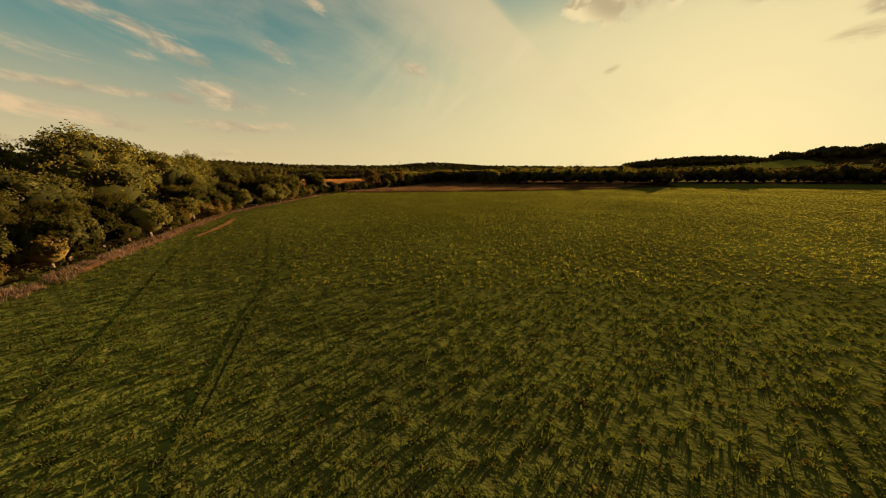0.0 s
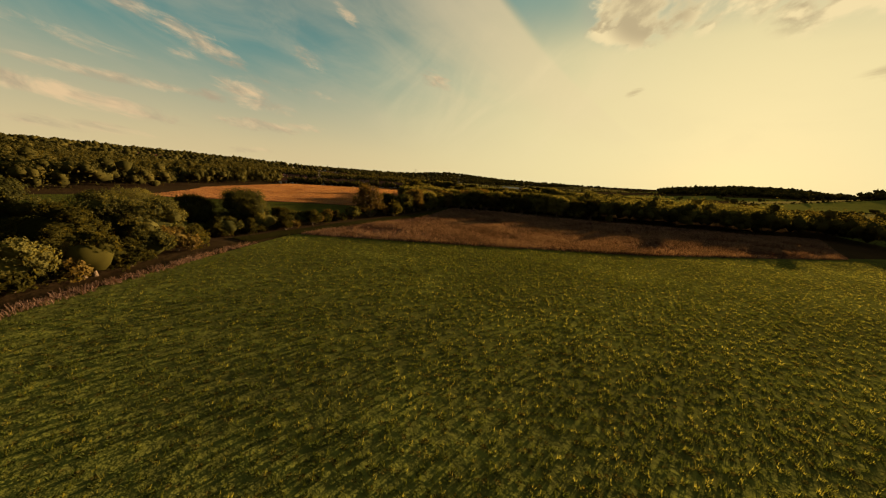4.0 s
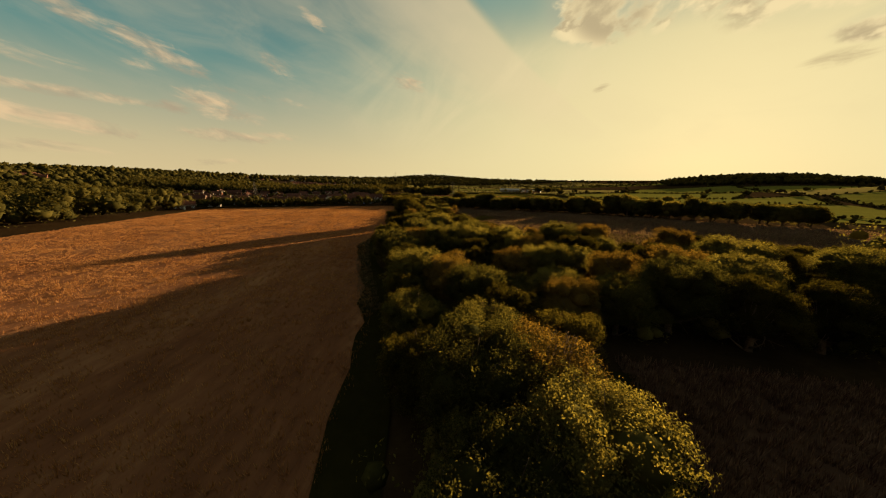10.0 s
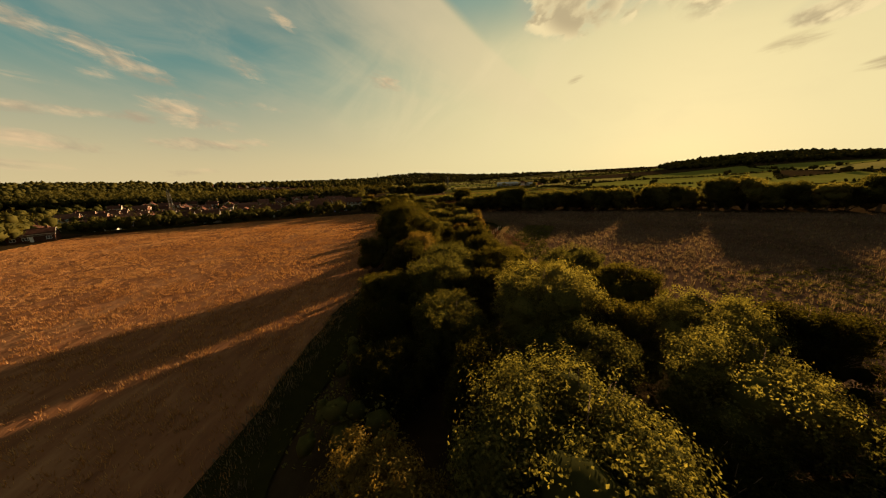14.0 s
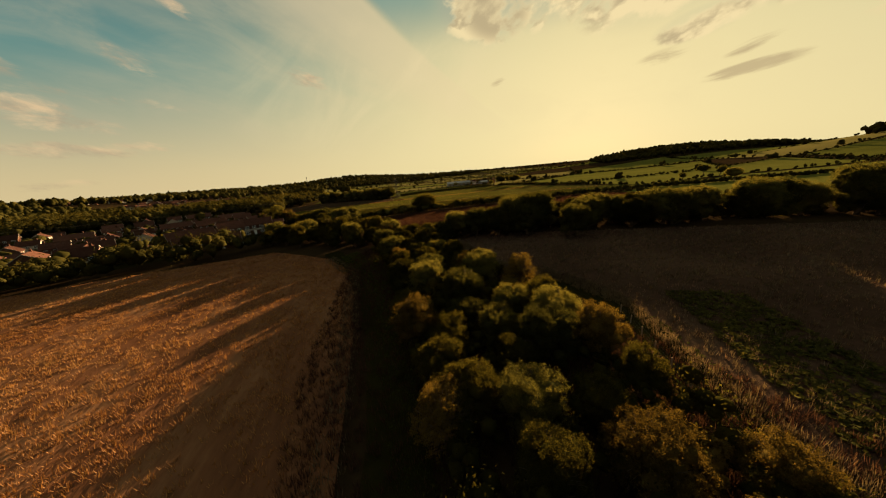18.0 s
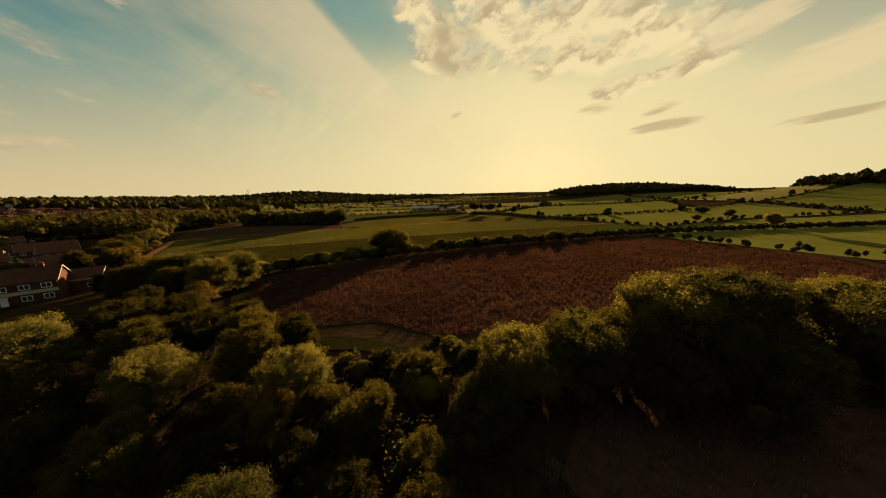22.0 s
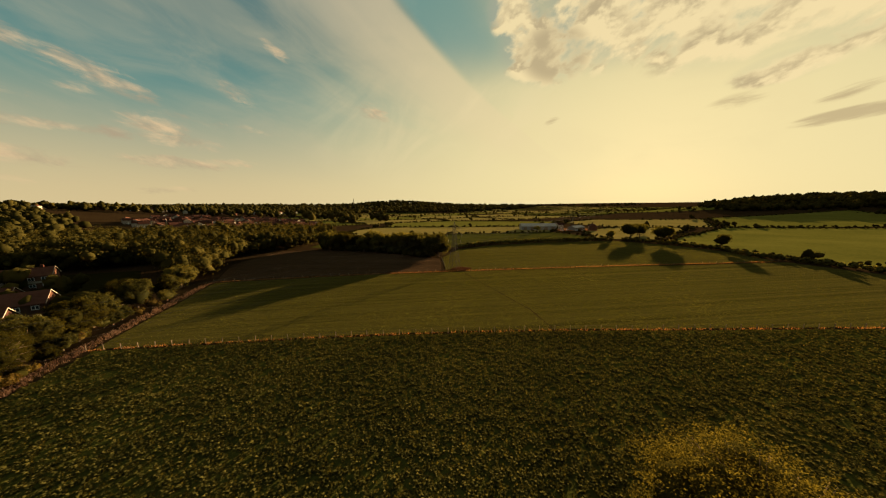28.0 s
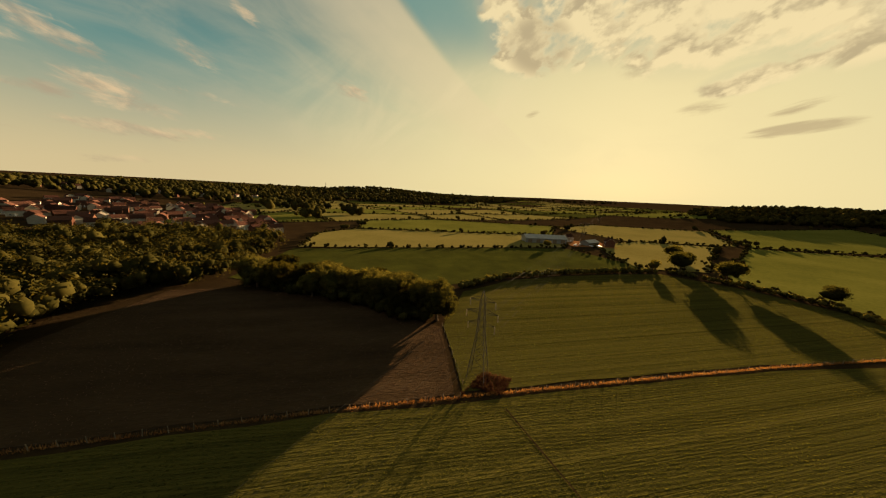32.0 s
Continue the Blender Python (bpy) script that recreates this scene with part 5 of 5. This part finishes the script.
def car(paint, label):
    """A small car: body, cabin glass, four wheels."""
    top = new("car")
    side = [(-2.0, 0.35), (-2.05, 0.8), (-1.2, 0.9), (1.1, 0.95), (1.9, 0.85), (2.05, 0.5), (2.0, 0.35)]
    cabin = [(-1.5, 0.9), (-1.05, 1.42), (0.5, 1.45), (1.15, 0.95)]
    for name, line, half, mat in (("body", side, 0.85, paint), ("cabin", cabin, 0.74, GLASS)):
        v = [(x, -half, z) for x, z in line] + [(x, half, z) for x, z in line]
        n = len(line)
        f = [tuple(range(n)), tuple(range(2 * n - 1, n - 1, -1))] + [(k, k + n, (k + 1) % n + n, (k + 1) % n) for k in range(n)]
        part(name, mesh_of(name, v, f, mat), top)
    part("car_roof", mesh_of("car_roof", *box(-1.0, 0.45, -0.72, 0.72, 1.42, 1.49), paint), top)
    for x in (-1.3, 1.3):
        for y in (-0.8, 0.8):
            part("wheel", mesh_of("wheel", *tube([(x, y - 0.1, 0.32), (x, y + 0.1, 0.32)], [0.32, 0.32], 10), RUBBER), top)
    return tagged(top, label, "car")


CARS = [car(p, label) for p, label in zip(PAINTS, ("white car parked beside a house", "blue car parked beside a house", "dark car parked beside a house"))]
for k, (x, y) in enumerate(((-108, 448), (-112, 455), (-126, 470), (-140, 478), (-133, 490), (-150, 487), (-160, 505), (-172, 508), (-150, 548), (-165, 540), (-185, 530), (-104, 432), (-98, 436), (-196, 545))):
    settle(CARS[(k * 2) % 3 if k % 4 else 0], x, y, 35 + 90 * (k % 2), "parked cars", 0.3)


# ---- pylons and wires ----
def beam(a, b, thick):
    a, b = Vector(a), Vector(b)
    return tube([a, b], [thick, thick], 4)


def pylon(tall, label):
    """A lattice tower: four legs, bracing, three pairs of arms with hanging insulators, a peak."""
    top = new("pylon")
    foot, waist, neck = 2.1, 0.75, 0.42
    levels = [0, 0.16, 0.30, 0.42, 0.53, 0.62, 0.71, 0.80, 0.89]

    def half(t):
        return foot + (waist - foot) * t / 0.55 if t < 0.55 else waist + (neck - waist) * (t - 0.55) / 0.45
    for sx in (-1, 1):
        for sy in (-1, 1):
            pts = [(sx * half(t), sy * half(t), tall * t - (0.6 if t == 0 else 0)) for t in levels] + [(0, 0, tall)]
            part("leg", mesh_of("leg", *tube(pts, [0.075] * len(levels) + [0.05], 4), STEEL), top)
    for face in range(4):
        turn = Euler((0, 0, face * math.pi / 2)).to_matrix()
        for t0, t1 in zip(levels, levels[1:]):
            a, b = half(t0), half(t1)
            bars = [((a, -a, t0), (-b, -b, t1)), ((-a, -a, t0), (b, -b, t1)), ((-b, -b, t1), (b, -b, t1))]
            for p, q in bars:
                part("brace", mesh_of("brace", *beam(turn @ Vector((p[0], p[1], p[2] * tall)), turn @ Vector((q[0], q[1], q[2] * tall)), 0.032), STEEL), top)
    tips = []
    for t, reach in ((0.62, 3.0), (0.75, 3.5), (0.88, 2.8)):
        z = tall * t
        for s in (-1, 1):
            h = half(t)
            pieces = [beam((s * h, -h, z), (s * reach, 0, z + 0.1), 0.05), beam((s * h, h, z), (s * reach, 0, z + 0.1), 0.05), beam((s * h * 0.9, 0, z + tall * 0.05), (s * reach, 0, z + 0.1), 0.05), beam((s * (h + reach) / 2, -h / 2, z + 0.05), (s * (h + reach) / 2, h / 2, z + 0.05), 0.03)]
            arm = part("arm", mesh_of("arm", *joined(pieces), STEEL), top, "lattice cross arm")
            discs = [(0.04 if k % 2 else 0.10) for k in range(13)]
            part("insulator", mesh_of("insulator", *tube([(s * reach, 0, z - 0.12 * k) for k in range(13)], discs, 8), CHALK), arm, "pale ribbed insulator string")
            tips.append((s * reach, 0, z - 1.5))
    return tagged(top, label, "pylon"), tips


PYLON, TIPS = pylon(21.0, "grey steel lattice pylon with six insulator strings")
TOWERS = [(-187, 411, -36), (-16.5, 584, -36), (158, 772, -36), (330, 950, -36)]
wires = []
for k, (x, y, a) in enumerate(TOWERS):
    settle(PYLON, x, y, a, "pylons of the power line")
for n, tip in enumerate(TIPS):
    line = []
    for (x, y, a), (x1, y1, a1) in zip(TOWERS, TOWERS[1:]):
        p = pose(x, y, ground_z(x, y), 0, 0, a) @ Vector(tip)
        q = pose(x1, y1, ground_z(x1, y1), 0, 0, a1) @ Vector(tip)
        line += [p.lerp(q, t / 16) - Vector((0, 0, 4.5 * 4 * (t / 16) * (1 - t / 16))) for t in range(16)]
    line.append(q)
    tagged(new("power_line", mesh_of("power_line", *tube(line, [0.014] * len(line), 4), STEEL)), "thin steel power line hanging between pylons", "cable", "wires of the power line")
mast = new("radio_mast")
part("mast_pole", mesh_of("mast_pole", *tube([(0, 0, -2), (0, 0, 20), (0, 0, 48)], [1.6, 1.2, 0.8], 8), STEEL), mast)
part("mast_head", mesh_of("mast_head", *joined([tube([(0, 0, 44), (0, 0, 46)], [2.0, 2.0], 8), tube([(0, 0, 38), (0, 0, 39.5)], [1.8, 1.8], 8)]), STEEL), mast)
mast.matrix_world = pose(-320, 1985, ground_z(-320, 1985))
tagged(mast, "slender radio mast on a far wooded hill", "mast")

# ---- farm ----
def barn(wide, deep, eaves, ridge, label):
    top = new("barn")
    part("wall", mesh_of("wall", *gable_walls(wide, deep, eaves, ridge), SHEET), top, "grey metal cladding")
    part("roof", mesh_of("roof", *gable_roof(wide, deep, eaves, ridge, 0.5, 0.15), SHEET), top, "pale corrugated roof")
    for k in range(5):
        x = wide * ((k + 0.5) / 5 - 0.5)
        part("door", mesh_of("door", *box(x - 1.8, x + 1.8, -deep / 2 - 0.08, -deep / 2 + 0.05, 0, eaves * 0.8), WOOD), top, "sliding barn door")
    return tagged(top, label, "barn")


settle(barn(38, 16, 4.5, 7.2, "long grey metal barn beside the farm yard"), 111, 766, -12, "farm buildings")
settle(barn(16, 9, 3.2, 5.0, "small metal farm shed"), 150, 752, 20, "farm buildings")
settle(HOUSES[2], 140, 770, 10, "farm buildings"), settle(HOUSES[0], 165, 745, 60, "farm buildings")
field("farm_yard", [(126, 742), (165, 735), (172, 765), (140, 775), (128, 762)], EARTH, "bare earth farm yard", 0.4, 12)
for k, (x, y) in enumerate(((130, 745), (137, 748), (144, 742), (150, 740))):
    settle(CARS[0], x, y, 40 * k, "farm vehicles", 0.45)


# ---- fences ----
POST = mesh_of("post", *joined([tube([(0, 0, -0.3), (0, 0, 1.15)], [0.075, 0.07], 6)]), WOOD)


def fence(line, gap, label, upto=70):
    """Posts with three wires along a line."""
    top = new("fence")
    x0, y0 = line[0]
    top.matrix_world = Matrix.Translation((x0, y0, ground_z(x0, y0)))
    spots = []
    for a, b in zip(line, line[1:]):
        n = max(1, int(math.hypot(b[0] - a[0], b[1] - a[1]) / gap))
        spots += [(a[0] + (b[0] - a[0]) * k / n, a[1] + (b[1] - a[1]) * k / n) for k in range(n)]
    spots.append(line[-1])
    for x, y in spots:
        p = part("post", POST, top)
        p.location = (x - x0, y - y0, ground_z(x, y) - ground_z(x0, y0) + 0.1)
        p.rotation_euler = (random.uniform(-0.06, 0.06), random.uniform(-0.06, 0.06), 0)
    for z in (0.35, 0.7, 1.05):
        pts = [(x - x0, y - y0, ground_z(x, y) - ground_z(x0, y0) + 0.1 + z) for x, y in spots]
        part("wire", mesh_of("wire", *tube(pts, [0.012] * len(pts), 3), STEEL), top)
    return tagged(top, label, "fence", "field fences")


fence([(-102, 525.5), (-46, 522.3), (-25, 520.7), (-5, 518.7), (32, 513.7), (76, 508.1), (150, 498.6)], 3.2, "wooden post and wire fence across the crops")
fence([(-111, 577.4), (-47, 578.4), (-22, 578.4)], 3.4, "post and wire fence below the ploughed field")
fence([(-10, 578), (60, 576.4), (138, 572.4)], 3.4, "post and wire fence below the pylon pasture")
fence([(-20.5, 582), (-19.5, 609)], 3.4, "short post and wire fence beside the pylon")
fence([(-30, 312), (-27, 322), (-20, 336)], 2.6, "old leaning post fence beside the track")
